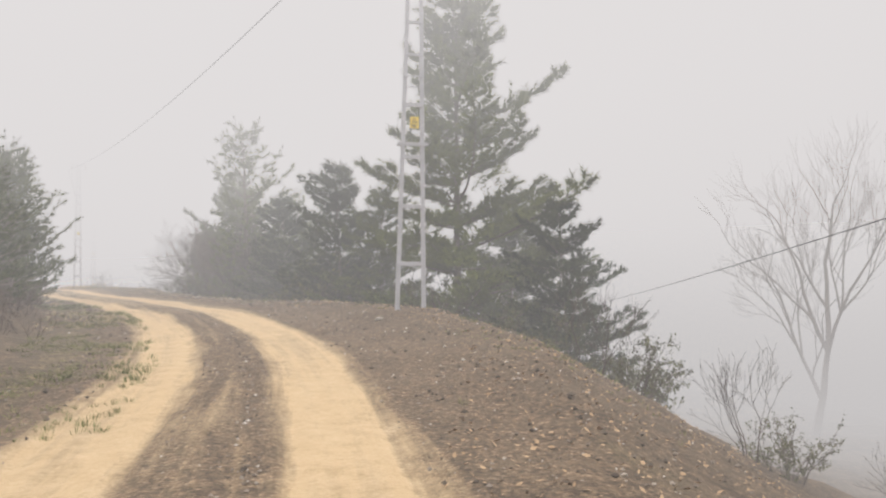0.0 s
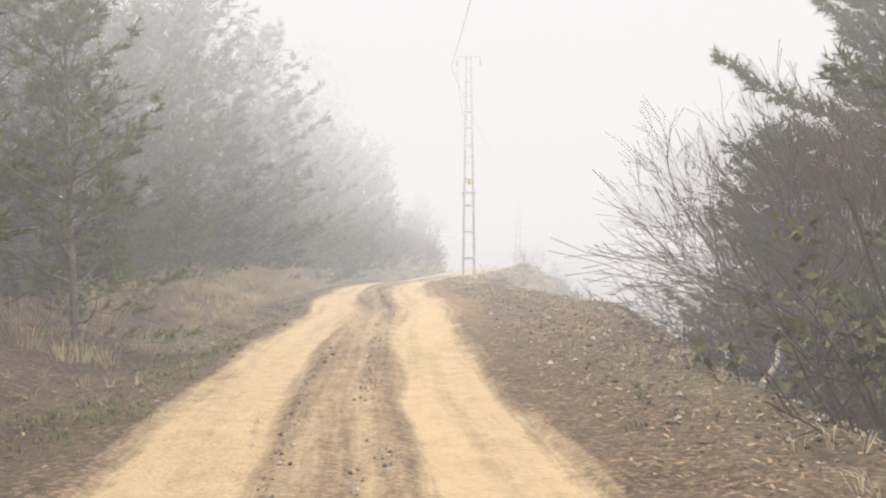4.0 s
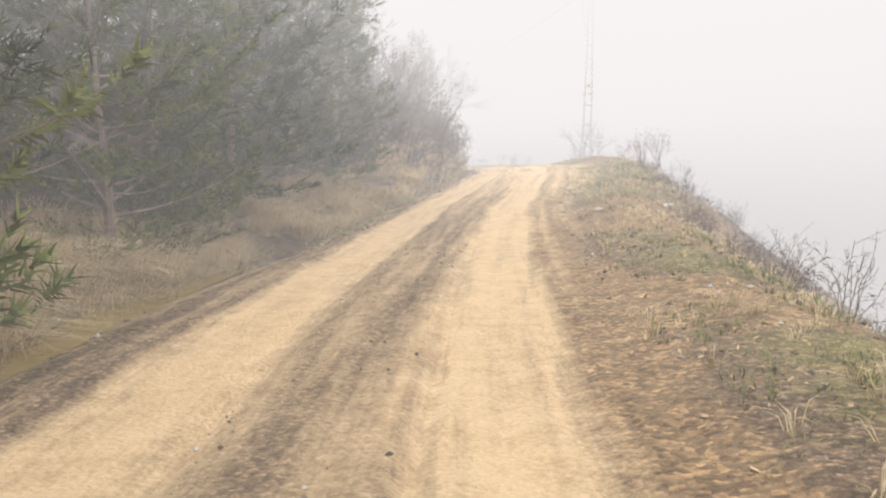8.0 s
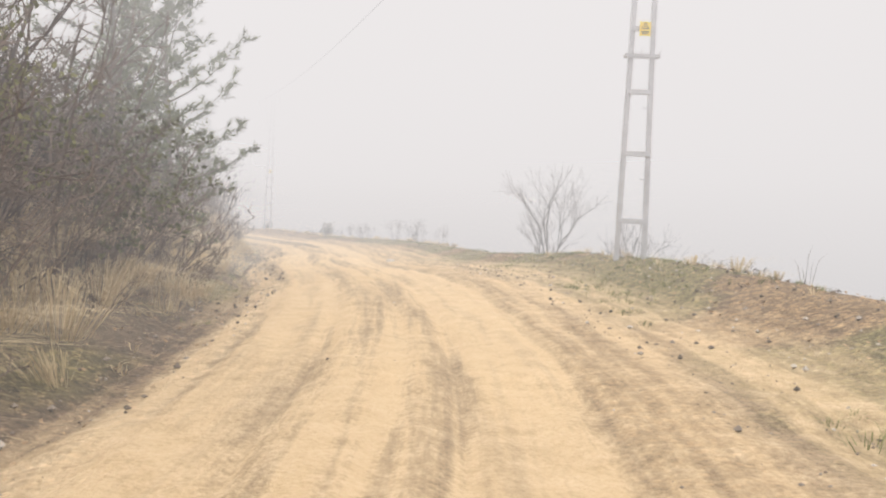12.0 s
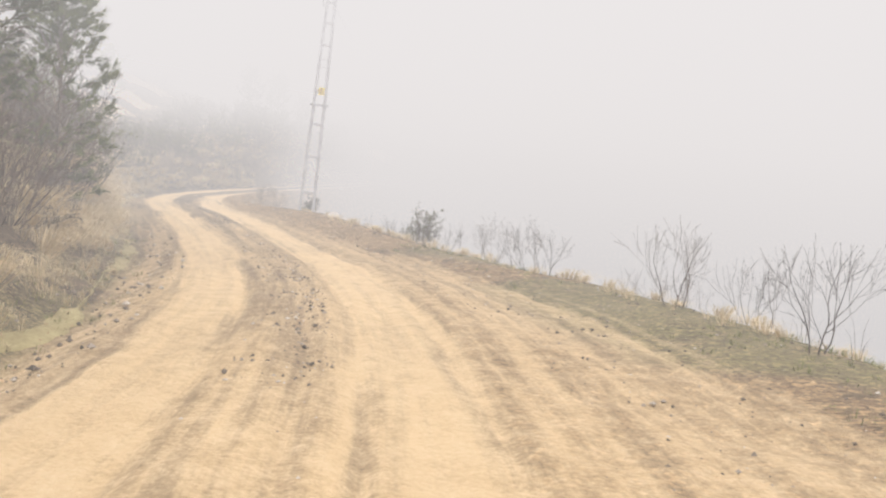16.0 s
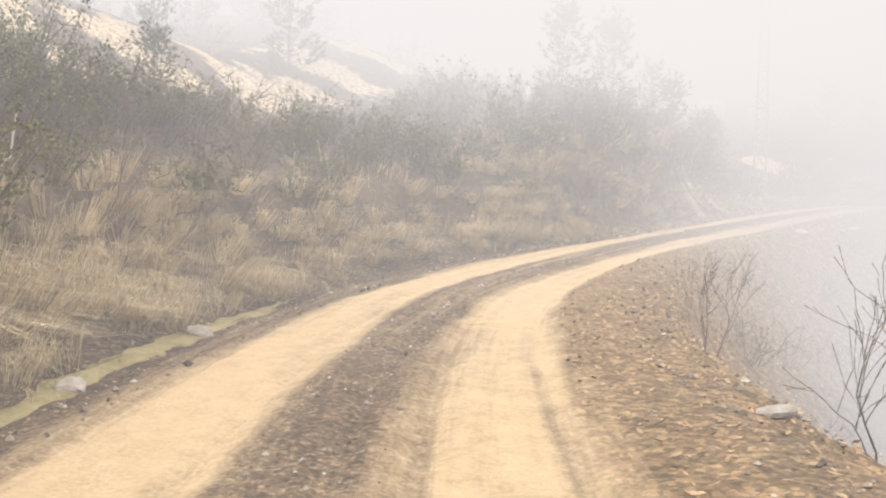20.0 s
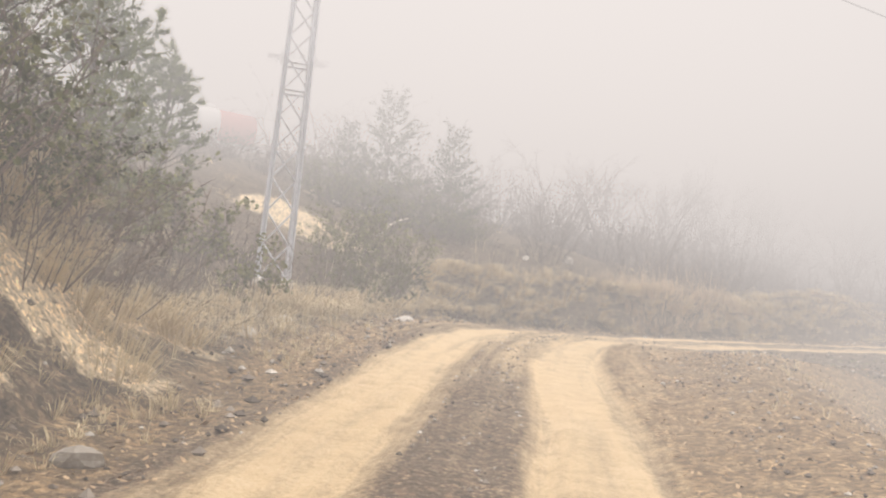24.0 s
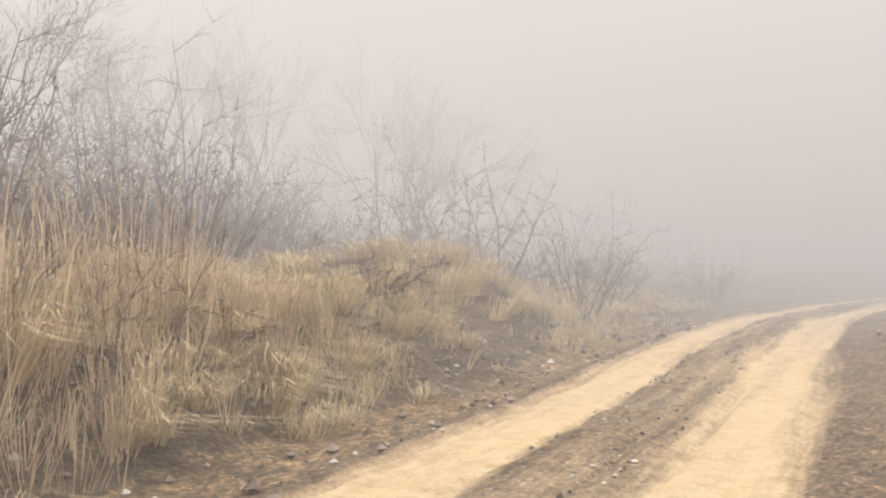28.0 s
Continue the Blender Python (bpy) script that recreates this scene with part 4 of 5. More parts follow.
def lattice_tower(x, y, turn, base=0.60, top=0.32, height=11.5):
    root = tagged(new("lattice_tower"), "grey galvanised steel lattice power tower on concrete feet", "power pole", "power line poles")
    half = lambda h: (base + (top - base) * h / height) / 2
    corner = lambda h, k: Vector(((-1, 1, 1, -1)[k] * half(h), (-1, -1, 1, 1)[k] * half(h), h))
    for k in range(4):
        g = Geo()
        p, q = corner(-0.1, k), corner(height, k)
        m, ln = look(p, q), (q - p).length
        sx = (-1, 1, 1, -1)[k]
        g.box(m @ pose(0, 0, -ln / 2), (0.085, 0.012, ln))
        g.box(m @ pose(sx * 0.037, 0.037, -ln / 2), (0.012, 0.085, ln))
        part("leg", g, STEEL, root)
        c = Geo()
        f = corner(-0.25, k)
        c.box(pose(f.x, f.y, -0.1, 0, 0, 0), (0.26, 0.26, 0.75), 0.03)
        part("foot", c, CONCRETE, root, "square concrete foot")
    h, k0 = 0.25, 0
    while h < height - 0.3:
        dh = max(0.5, 1.25 * half(h) * 2)
        e = min(h + dh, height - 0.05)
        for k in range(4):
            g = Geo()
            a, b = (k, (k + 1) % 4) if (k0 + k) % 2 else ((k + 1) % 4, k)
            g.tube([corner(h, a), corner(e, b)], [0.024, 0.024], 4)
            part("brace", g, STEEL, root)
        h, k0 = e, k0 + 1
    for gh in (4.3, 4.9):
        g = Geo()
        for k in range(4):
            a, b = corner(gh, k), corner(gh, (k + 1) % 4)
            g.tube([a, b], [0.03, 0.03], 4)
        ring = part("ring", g, STEEL, root)
    sp = Geo()
    rng = np.random.default_rng(5)
    for k in range(4):
        for j in range(7):
            a, b = corner(5.0, k), corner(5.0, (k + 1) % 4)
            p = a.lerp(b, -0.25 + 1.5 * j / 6)
            o = (a + b) / 2
            o = Vector((o.x, o.y, 0)).normalized()
            sp.tube([p, p + o * 0.42 + Vector((rng.normal(0, 0.03), rng.normal(0, 0.03), 0.02 + rng.normal(0, 0.04)))], [0.007, 0.003], 4, False)
    part("climbing_guard", sp, STEEL, root, "fan of thin steel spikes")
    for z in (height - 0.2, height - 1.4):
        g = Geo()
        channel(g, (-1.1, 0, z), (1.1, 0, z), 0.1, 0.05, 0)
        arm = part("crossarm", g, STEEL, root)
        for px in (-1.0, 1.0):
            i = Geo()
            i.tube([(px, 0, z - 0.45), (px, 0, z - 0.36), (px, 0, z - 0.28), (px, 0, z - 0.05)], [0.02, 0.06, 0.04, 0.015], 8)
            part("insulator", i, PORCELAIN, arm)
    stand(root, x, y, turn, 1.0, 0.0)
    return root


def cable(a, b, sag, r=0.017):
    g = Geo()
    u = np.linspace(0, 1, 26)[:, None]
    p = np.array(a) * (1 - u) + np.array(b) * u
    p[:, 2] -= 4 * sag * (u * (1 - u))[:, 0]
    g.tube(p, [r] * len(p), 5)
    tagged(part("power_cable", g, RUBBER, None), "thin black overhead power cable strung between poles", "cable", "power line cables")


POLES = [(0.2, 19.9, 8), (-25.15, 69.9, 24), (-40.6, 118.33, 16), (-71.0, 158.0, 38)]
tops = []
for k, (x, y, turn) in enumerate(POLES):
    ladder_pole(x, y, turn, base=(0.62, 0.50, 0.52, 0.47)[k], tilt=(2.6, 1.6, 2.4, 3.0)[k], battens=((0.98, 2.28, 3.41, 4.6), (0.88, 2.02, 3.16, 4.3), (0.68, 1.92, 3.05, 4.2), (0.68, 1.92, 3.05, 4.2))[k])
    zt = float(ground_z(x, y)[0]) + 9.15
    c, s_ = math.cos(radians(turn)), math.sin(radians(turn))
    tops.append((x - 0.5 * c, y - 0.5 * s_, zt))
lattice_tower(-96.72, 204.36, 26)
tops.append((-97.40, 204.17, float(ground_z(-96.96, 204.27)[0]) + 11.1))
for a, b in zip(tops, tops[1:]):
    cable(a, b, 0.9)
cable((tops[0][0], tops[0][1], tops[0][2]), (14.0, -18.0, 9.0), 0.8)
cable((5.4, 3.0, 2.6), (10.5, 60.0, -1.2), 0.25, 0.008)
cable((-96.48, 204.60, tops[-1][2]), (-44.17, 224.65, 4.5), 1.4)


# ------------------------------------------------------------------ trees and bushes in place
def place_trees():
    big = Stock(pine(11, 9.8, 3.5, 0.03, 0.0, 18, 0.0, 0.17, 0.030, 2.0, "large dark pine with layered spreading limbs below the road edge", 0.62, 0.6, 0.1, 1.2))
    wide = Stock(pine(17, 7.4, 3.0, 0.02, 0.0, 15, 0.0, 0.17, 0.032, 1.8, "broad dark pine with layered limbs on the slope", 0.7, 0.6, 0.1, 1.2))
    young = Stock(pine(12, 5.4, 2.1, 0.03, 0.0, 18, 0.0, 0.13, 0.022, 0.85, "bushy young green pine beside the dirt road"))
    slim = Stock(pine(13, 6.6, 2.0, 0.05, 0.12, 18, 0.25, 0.13, 0.022, 0.8, "slim open pine with dead lower twigs"))
    low = Stock(pine(15, 4.6, 1.8, 0.06, 0.1, 26, 0.05, 0.16, 0.024, 0.6, "small pine with open upswept shoots on the slope", 0.4, 1.7, 0.45))
    tall = Stock(pine(14, 11.0, 2.6, 0.10, 0.12, 10, 0.5, 0.2, 0.045, 0.45, "tall forest pine with dead lower limbs", gap=1.35))
    mid = Stock(pine(16, 8.2, 2.4, 0.0, 0.02, 12, 0.05, 0.18, 0.036, 0.68, "middle-sized forest pine in a dense stand", gap=1.15))
    # the slope to the right of the first bend
    big.put(1.7, 26.6, 20, 1.17)
    wide.put(4.4, 23.6, 50, 0.72)
    wide.put(-0.7, 29.6, 190, 0.68)
    wide.put(3.9, 30.6, 300, 0.95)
    wide.put(-2.2, 31.6, 100, 0.80)
    slim.put(-2.5, 35.6, 100, 1.0)
    wide.put(-4.9, 38.4, 10, 0.80)
    mid.put(-7.0, 40.4, 60, 1.05)
    big.put(-9.2, 51.5, 210, 1.0)
    wide.put(-8.0, 47.0, 80, 1.05)
    mid.put(-6.0, 50.0, 80, 1.1)
    wide.put(-11.6, 54.0, 140, 0.75)
    young.put(-6.6, 43.6, 140, 0.95)
    wide.put(-5.2, 44.5, 200, 0.9)
    # the edge of the wood on the left
    wide.put(-14.5, 32.0, 0, 0.72)
    young.put(-12.3, 28.4, 30, 0.86)
    young.put(-11.6, 25.0, 120, 0.7)
    young.put(-13.3, 31.0, 200, 0.9)
    young.put(-9.8, 21.6, 260, 0.6)
    young.put(-8.6, 17.0, 330, 0.42)
    slim.put(-15.4, 35.2, 70, 0.85)
    young.put(-14.8, 33.4, 10, 0.8)
    wide.put(-13.6, 27.4, 80, 0.5)
    slim.put(-17.0, 37.4, 30, 0.86)
    slim.put(-19.8, 43.9, 250, 0.72)
    low.put(-16.4, 34.2, 300, 1.0)
    young.put(-18.6, 40.2, 200, 0.85)
    mid.put(-19.4, 35.5, 0, 1.15)
    rng = np.random.default_rng(3)
    for row, d0, step, first, last in ((0, -5.9, 1.9, 46, 101), (1, -8.2, 2.3, 38, 110), (2, -12.5, 4.0, 8, 110)):
        for s0 in np.arange(first, last, step):
            x, y = at_road(s0 + rng.normal(0, 0.6), d0 - (1.2 if s0 < 60 else 0) + rng.normal(0, 0.5))
            kind = (young, mid, mid, slim, mid)[int(rng.integers(0, 5))] if row == 0 else (tall, mid)[int(rng.integers(0, 2))]
            kind.put(x, y, rng.random() * 360, (0.85 + 0.4 * rng.random()) * (0.8 if s0 > 98 else 1.0), 0.1, (rng.normal(0, 2), rng.normal(0, 2)))
    for s0 in np.arange(54, 101, 2.1):
        x, y = at_road(s0 + rng.normal(0, 0.5), -left_foot(s0) - 1.7 + rng.normal(0, 0.3))
        young.put(x, y, rng.random() * 360, 0.34 + 0.2 * rng.random(), 0.05)
    for s0, d0, sc in ((107, -8.6, 0.8), (110, -9.6, 0.9), (113, -8.4, 0.75), (116, -9.0, 0.85), (119, -8.0, 0.7), (122, -8.8, 0.75)):
        mid.put(*at_road(s0, d0), s0 * 37 % 360, sc, 0.1)
    # beyond the wood
    for x, y, kind, sc in ((-51.6, 119.6, mid, 0.85), (-50.0, 115.8, mid, 0.8), (-54.6, 122.2, slim, 0.85), (-64.0, 132.8, mid, 0.7), (-61.4, 130.0, slim, 0.7), (-65.9, 141.7, slim, 0.72), (-67.4, 144.6, low, 0.8),
                           (-95.66, 193.06, low, 0.62), (-96.14, 196.65, low, 0.62), (-98.08, 200.29, slim, 0.6), (-98.71, 202.81, low, 0.7), (-98.27, 197.76, young, 0.6), (-99.42, 220.56, young, 0.86), (-96.76, 220.61, young, 0.74), (-101.46, 221.29, young, 0.55),
                           (-96.63, 189.93, low, 0.85), (-97.26, 194.10, young, 0.75), (-96.68, 186.41, low, 0.8), (-98.84, 170.26, low, 0.45), (-93.15, 167.30, low, 0.35), (-85.4, 158.4, young, 0.5), (-87.8, 161.4, low, 0.5), (-70.2, 161.6, low, 0.42), (-99.99, 175.69, low, 0.7)):
        kind.put(x, y, rng.random() * 360, sc, 0.1)


def in_clearing(x, y):
    """Open ground on and below the bare scars on the hill."""
    s, d, _ = on_road(x, y)
    if abs(d[0] + 12.0 + 0.094 * (s[0] - 190)) < 2.6 and 187 < s[0] < 210:
        return True
    return -16.0 < d[0] < -5.5 and abs(s[0] - 232.0) < 3.2


def place_bare():
    old = Stock(bare_tree(21, 8.0, 0.55, 1, (0, 0), 0.016, 6, "tall leafless tree with ascending branches in the fog", (2, 4)))
    multi = Stock(bare_tree(22, 4.6, 0.46, 3, (0, 0), 0.013, 5, "leafless tree of several stems with fine drooping twigs", (3, 4), droop=0.1))
    lean = bare_tree(23, 5.6, 0.42, 2, (0.42, -0.35), 0.013, 5, "leaning leafless tree on the grassy bank", (2, 3))
    scrub = Stock(bare_tree(24, 2.4, 0.6, 3, (0, 0), 0.012, 4, "small leafless shrub with crooked twigs", (2, 3), "shrub"))
    arm = bare_tree(25, 3.6, 0.5, 1, (1.1, -0.5), 0.012, 5, "bare branch reaching out over the road edge", (2, 3), "leaning_branch")
    old.put(17.2, 36.5, 0, 1.45)
    old.put(-47.4, 141.3, 90, 0.72)
    old.put(-42.4, 136.8, 200, 0.62)
    old.put(-39.0, 138.5, 300, 0.55)
    old.put(-83.21, 244.81, 120, 1.0)
    for s, d, turn, sc in ((47.0, 6.0, 0, 1.2), (44.4, 5.8, 70, 1.15), (51.0, 7.0, 130, 1.2), (42.0, 5.5, 250, 1.1), (49.0, 7.2, 20, 1.3), (40.4, 5.0, 160, 0.9), (53.5, 7.6, 310, 1.1), (45.5, 7.5, 40, 1.4)):
        multi.put(*at_road(s, d), turn, sc)
    stand(lean, -44.3, 106.2, 0, 1.0)
    stand(arm, -55.4, 125.6, 0, 1.0)
    stand(bare_tree(26, 4.6, 0.5, 1, (0.8, 0.75), 0.014, 5, "dark leafless tree leaning down the bank", (2, 3)), *(float(q) for q in at_road(180.5, -7.4)), 0, 1.0)
    scrub.put(-56.6, 148.8, 40, 0.75)
    scrub.put(-54.6, 145.2, 140, 0.6)
    multi.put(-46.6, 109.0, 40, 1.0)
    multi.put(-43.2, 99.0, 200, 0.95)
    multi.put(-68.6, 145.6, 10, 0.45)
    for x, y, turn, sc in ((-85.5, 236.0, 0, 1.3), (-82.0, 238.5, 90, 1.4), (-78.5, 238.0, 200, 1.2), (-88.5, 233.5, 300, 1.2), (-75.0, 240.5, 30, 1.3), (-91.0, 231.0, 130, 1.1)):
        multi.put(x, y, turn, sc)
    rng = np.random.default_rng(8)
    for x, y, sc in ((-89.60, 224.15, 1.35), (-94.57, 224.66, 1.0), (-94.37, 229.65, 1.2), (-55.6, 144.4, 0.55), (-53.7, 141.9, 0.55), (-51.5, 140.1, 0.5), (-58.5, 147.6, 0.4), (-62.6, 152.2, 0.5), (-61.0, 150.8, 0.6), (-59.5, 149.5, 0.6),
                     (-77.0, 164.0, 0.75), (-75.9, 164.6, 0.55), (-63.5, 152.4, 0.35), (-44.2, 131.7, 0.5), (-45.6, 134.0, 0.4), (-32.6, 97.5, 0.8), (-31.2, 94.0, 0.6), (3.6, 16.6, 0.9), (5.2, 13.2, 0.8), (6.6, 11.0, 0.7), (-91.31, 237.63, 1.0),
                     (-80.2, 167.4, 0.6), (-66.0, 155.4, 0.5), (-22.4, 72.8, 0.3), (-34.0, 101.2, 0.5), (-92.75, 188.01, 0.7), (-93.33, 184.57, 0.9)):
        scrub.put(x, y, rng.random() * 360, sc, 0.04, (rng.normal(0, 5), rng.normal(0, 5)))
    brown = [Stock(thicket(31, 1.5, 24, 0.9)), Stock(thicket(32, 2.3, 26, 0.7)), Stock(thicket(33, 1.0, 26, 1.2, label="low tangle of dry brown stems", arch=0.6))]
    leafy = [Stock(thicket(34, 1.7, 24, 0.9, 4, "small-leaved evergreen bush on the hillside")), Stock(thicket(35, 2.5, 26, 0.65, 4, "tall half-bare evergreen bush on the hillside", leaf=0.07)),
             Stock(thicket(36, 1.2, 24, 0.35, 3, "upright green broom bush by the road edge", leaf=0.045))]
    leafy[2].put(-63.7, 152.6, 0, 0.85)
    leafy[2].put(-71.4, 158.8, 60, 0.6)
    leafy[2].put(-65.4, 155.0, 60, 0.7)
    leafy[0].put(-95.60, 208.53, 0, 1.05)
    leafy[0].put(-96.08, 211.30, 40, 1.15)
    leafy[0].put(-97.54, 212.17, 140, 1.2)
    leafy[1].put(-95.79, 206.83, 240, 0.8)
    leafy[0].put(-97.35, 209.74, 70, 0.9)
    for x, y, turn, sc in ((-99.8, 218.6, 0, 1.2), (-98.2, 219.2, 80, 1.3), (-97.0, 219.0, 160, 1.1), (-101.2, 219.4, 210, 1.3), (-95.6, 219.6, 300, 0.9), (-100.4, 216.8, 40, 1.0)):
        leafy[0].put(x, y, turn, sc)
    for x, y, turn, sc in ((-83.6, 157.0, 0, 0.8), (-86.6, 160.2, 120, 0.9), (-84.6, 156.0, 60, 0.9), (-81.6, 154.4, 200, 0.8), (-88.4, 163.0, 20, 0.7)):
        leafy[1].put(x, y, turn, sc)
    leafy[1].put(3.2, 21.4, 0, 0.9)
    leafy[1].put(5.0, 19.2, 90, 0.7)
    leafy[0].put(4.4, 17.0, 200, 0.8)
    leafy[0].put(6.4, 14.6, 250, 0.7)
    for s0, s1, n, lo, hi, kinds, sc in ((98, 142, 18, 0.8, 5.0, brown, 0.95), (142, 172, 14, 0.7, 6.0, brown, 0.9), (165, 187, 30, 0.9, 9.0, leafy[:2] + leafy[:2] + brown, 0.9),
                                         (203, 226, 20, 0.9, 6.0, [brown[2], brown[0], leafy[0]], 0.8), (226, 243, 16, 3.0, 12.0, [brown[2], brown[0], brown[1]], 0.95), (172, 186, 14, 1.8, 7.0, leafy[:2], 0.95), (188, 203, 12, 2.5, 6.0, leafy[:2], 0.6), (178, 203, 14, 1.0, 3.5, leafy[:2], 0.5), (231, 243, 14, 0.2, 2.2, [brown[2]], 0.8), (206, 219, 16, 0.7, 4.5, [leafy[0], brown[0], brown[2]], 0.9), (116, 125, 8, 0.8, 3.0, [leafy[0], brown[0]], 1.0), (246, 270, 14, 1.5, 12.0, brown, 0.95), (20, 48, 10, 1.0, 5.0, brown, 0.6)):
        for k in range(n):
            s = s0 + (s1 - s0) * (k + rng.random()) / n
            u = lo + (hi - lo) * rng.random() ** 1.3
            x, y = at_road(s, -left_foot(s) - u)
            if in_clearing(x, y):
                continue
            kinds[int(rng.integers(0, len(kinds)))].put(x, y, rng.random() * 360, sc * (0.7 + 0.6 * rng.random()), 0.06)
    for s0, s1, n, lo, hi, kinds, sc in ((22, 62, 22, 0.9, 6.0, [brown[0], brown[1], leafy[1], leafy[0]], 0.95), (80, 126, 26, -0.2, 3.0, [brown[2]], 0.6), (128, 180, 10, 0.5, 5.0, [brown[2], brown[0], leafy[2]], 0.55),
                                         (178, 204, 10, 0.4, 6.0, [brown[2], brown[0]], 0.6), (206, 232, 6, 0.5, 5.0, [brown[2]], 0.5)):
        for k in range(n):
            s = s0 + (s1 - s0) * (k + rng.random()) / n
            x, y = at_road(s, right_edge(s) + lo + (hi - lo) * rng.random() ** 1.3)
            kinds[int(rng.integers(0, len(kinds)))].put(x, y, rng.random() * 360, sc * (0.7 + 0.6 * rng.random()), 0.05)


def place_undergrowth():
    rng = np.random.default_rng(12)
    dry = [brush(51, 1.3, 12, 0.9, 0, 0.2, 4), brush(52, 1.9, 12, 0.6, 0, 0.0, 4), brush(53, 0.9, 12, 1.2, 0, 0.6, 4)]
    green = [brush(54, 1.5, 11, 0.9, 4, 0.1, 3), brush(55, 2.1, 11, 0.6, 4, 0.0, 3)]

    def strew(rows):
        out = []
        for s0, s1, n, lo, hi, side, sc in rows:
            for k in range(n):
                s = s0 + (s1 - s0) * (k + rng.random()) / n
                u = lo + (hi - lo) * rng.random()
                x, y = at_road(s, -left_foot(s) - u if side < 0 else right_edge(s) + u)
                if in_clearing(x, y):
                    continue
                out.append((float(x), float(y), sc * (0.65 + 0.7 * rng.random())))
        return out

    undergrowth("undergrowth", "evergreen and leafless shrubs covering the steep hillside", green + green[:1] + dry[:2], strew([(150, 186, 130, 1.6, 15.0, -1, 1.0), (176, 210, 230, 1.8, 7.5, -1, 0.55), (184, 212, 60, 12.5, 22.0, -1, 1.1), (203, 226, 40, 1.2, 8.0, -1, 0.8)]))
    undergrowth("undergrowth", "tangle of leafless brown shrubs on the slope", dry, strew([(226, 241, 110, 2.4, 16.0, -1, 0.85), (246, 264, 60, 4.0, 16.0, -1, 1.0), (228, 243, 40, 7.0, 16.0, -1, 1.2), (243, 258, 26, 5.5, 14.0, -1, 1.2), (254, 276, 70, 3.0, 18.0, -1, 1.5), (238, 266, 110, 9.0, 24.0, -1, 2.2), (98, 150, 70, 1.0, 8.0, -1, 0.9), (68, 128, 130, 0.5, 4.5, 1, 0.45), (150, 205, 70, 1.0, 5.0, 1, 0.4), (104, 130, 90, 1.4, 6.0, -1, 1.5), (106, 128, 70, 0.3, 2.2, -1, 0.75), (128, 168, 110, 2.0, 9.0, -1, 1.35), (160, 192, 120, 1.0, 7.0, -1, 0.8), (166, 204, 120, 0.9, 4.5, -1, 0.5), (144, 168, 110, 0.7, 3.5, -1, 0.7), (203, 222, 90, 0.6, 5.0, -1, 0.6), (226, 247, 60, 0.8, 2.6, -1, 0.55), (52, 100, 60, 1.4, 4.0, -1, 0.7), (14, 56, 70, 1.2, 6.0, -1, 0.75), (-6, 30, 70, 0.7, 6.0, -1, 0.6)]), seed=2)
    undergrowth("undergrowth", "dark tangled brushwood under the pines below the road", dry[:2] + green, strew([(20, 53, 140, 1.2, 7.0, 1, 1.0), (53, 64, 22, 1.5, 6.0, 1, 0.5)]), seed=3)


place_trees()
place_bare()
place_undergrowth()


# ------------------------------------------------------------------ grass, reeds, leaves and stones
def blade_mesh(name, x, y, per, tall, wide, fan, droop, mat, rng, label, lift=0.0, base=0.22, downhill=0.0):
    """Tufts of curved blades standing on the ground at each place."""
    n = len(x)
    z = ground_z(x, y) + lift
    big = np.broadcast_to(np.asarray(tall, float), (n,))
    a = rng.random((n, per)) * 2 * math.pi
    r = rng.random((n, per)) ** 0.7
    out = np.stack([np.cos(a), np.sin(a), 0 * a], -1)
    h = big[:, None] * (0.55 + 0.6 * rng.random((n, per)))
    root = np.stack([x, y, z - 0.02], -1)[:, None] + out * (base * big[:, None] * r)[..., None]
    bow = (fan * (0.25 + r))[..., None] * out + rng.normal(0, 0.16, (n, per, 3)) + rng.normal(0, 0.4 if droop > 0.6 else 0.1, (n, 1, 3))
    if downhill:
        e = 0.15
        z0 = ground_z(x, y)
        fall = -np.stack([ground_z(x + e, y) - z0, ground_z(x, y + e) - z0], 1) / e
        fall /= 1 + np.linalg.norm(fall, axis=1)[:, None]
        bow[..., :2] += downhill * fall[:, None]
    bow[..., 2] = 0
    midp = root + bow * (h * 0.38)[..., None] + np.array([0, 0, 0.62]) * h[..., None]
    tip = root + bow * (h * (0.9 + droop))[..., None] + np.array([0, 0, 1.0 - 0.55 * droop]) * h[..., None]
    w = np.stack([-np.sin(a), np.cos(a), 0 * a], -1) * (wide * (0.7 + 0.6 * rng.random((n, per))) / 2)[..., None]
    v = np.stack([root - w, root + w, midp + w * 0.7, midp - w * 0.7, tip], 2).reshape(-1, 3)
    i = np.arange(n * per)[:, None] * 5
    quads, tris = (i + np.array([0, 1, 2, 3])).tolist(), (i + np.array([3, 2, 4])).tolist()
    me = bpy.data.meshes.new(name)
    me.from_pydata(v, [], quads + tris)
    me.materials.append(mat)
    me.update()
    return tagged(new(name, me), label, "grass", kind="stuff")


def strewn(rng, s0, s1, n, lo, hi, side, power=1.0):
    """Places between two distances from the road's left foot or right edge, on a stretch of the road."""
    s = s0 + (s1 - s0) * rng.random(n)
    u = lo + (hi - lo) * rng.random(n) ** power
    d = -left_foot(s) - u if side < 0 else right_edge(s) + u
    return at_road(s, d)


def join_places(rng, rows, side):
    xs, ys = zip(*(strewn(rng, s0, s1, n, lo, hi, side, p) for s0, s1, n, lo, hi, p in rows))
    return np.concatenate(xs), np.concatenate(ys)


def clumped(x, y, rng, size, seed, bias=0.1):
    keep = fbm(x, y, size, seed, 3) + bias > rng.random(len(x)) * 0.5 - 0.1
    return x[keep], y[keep]


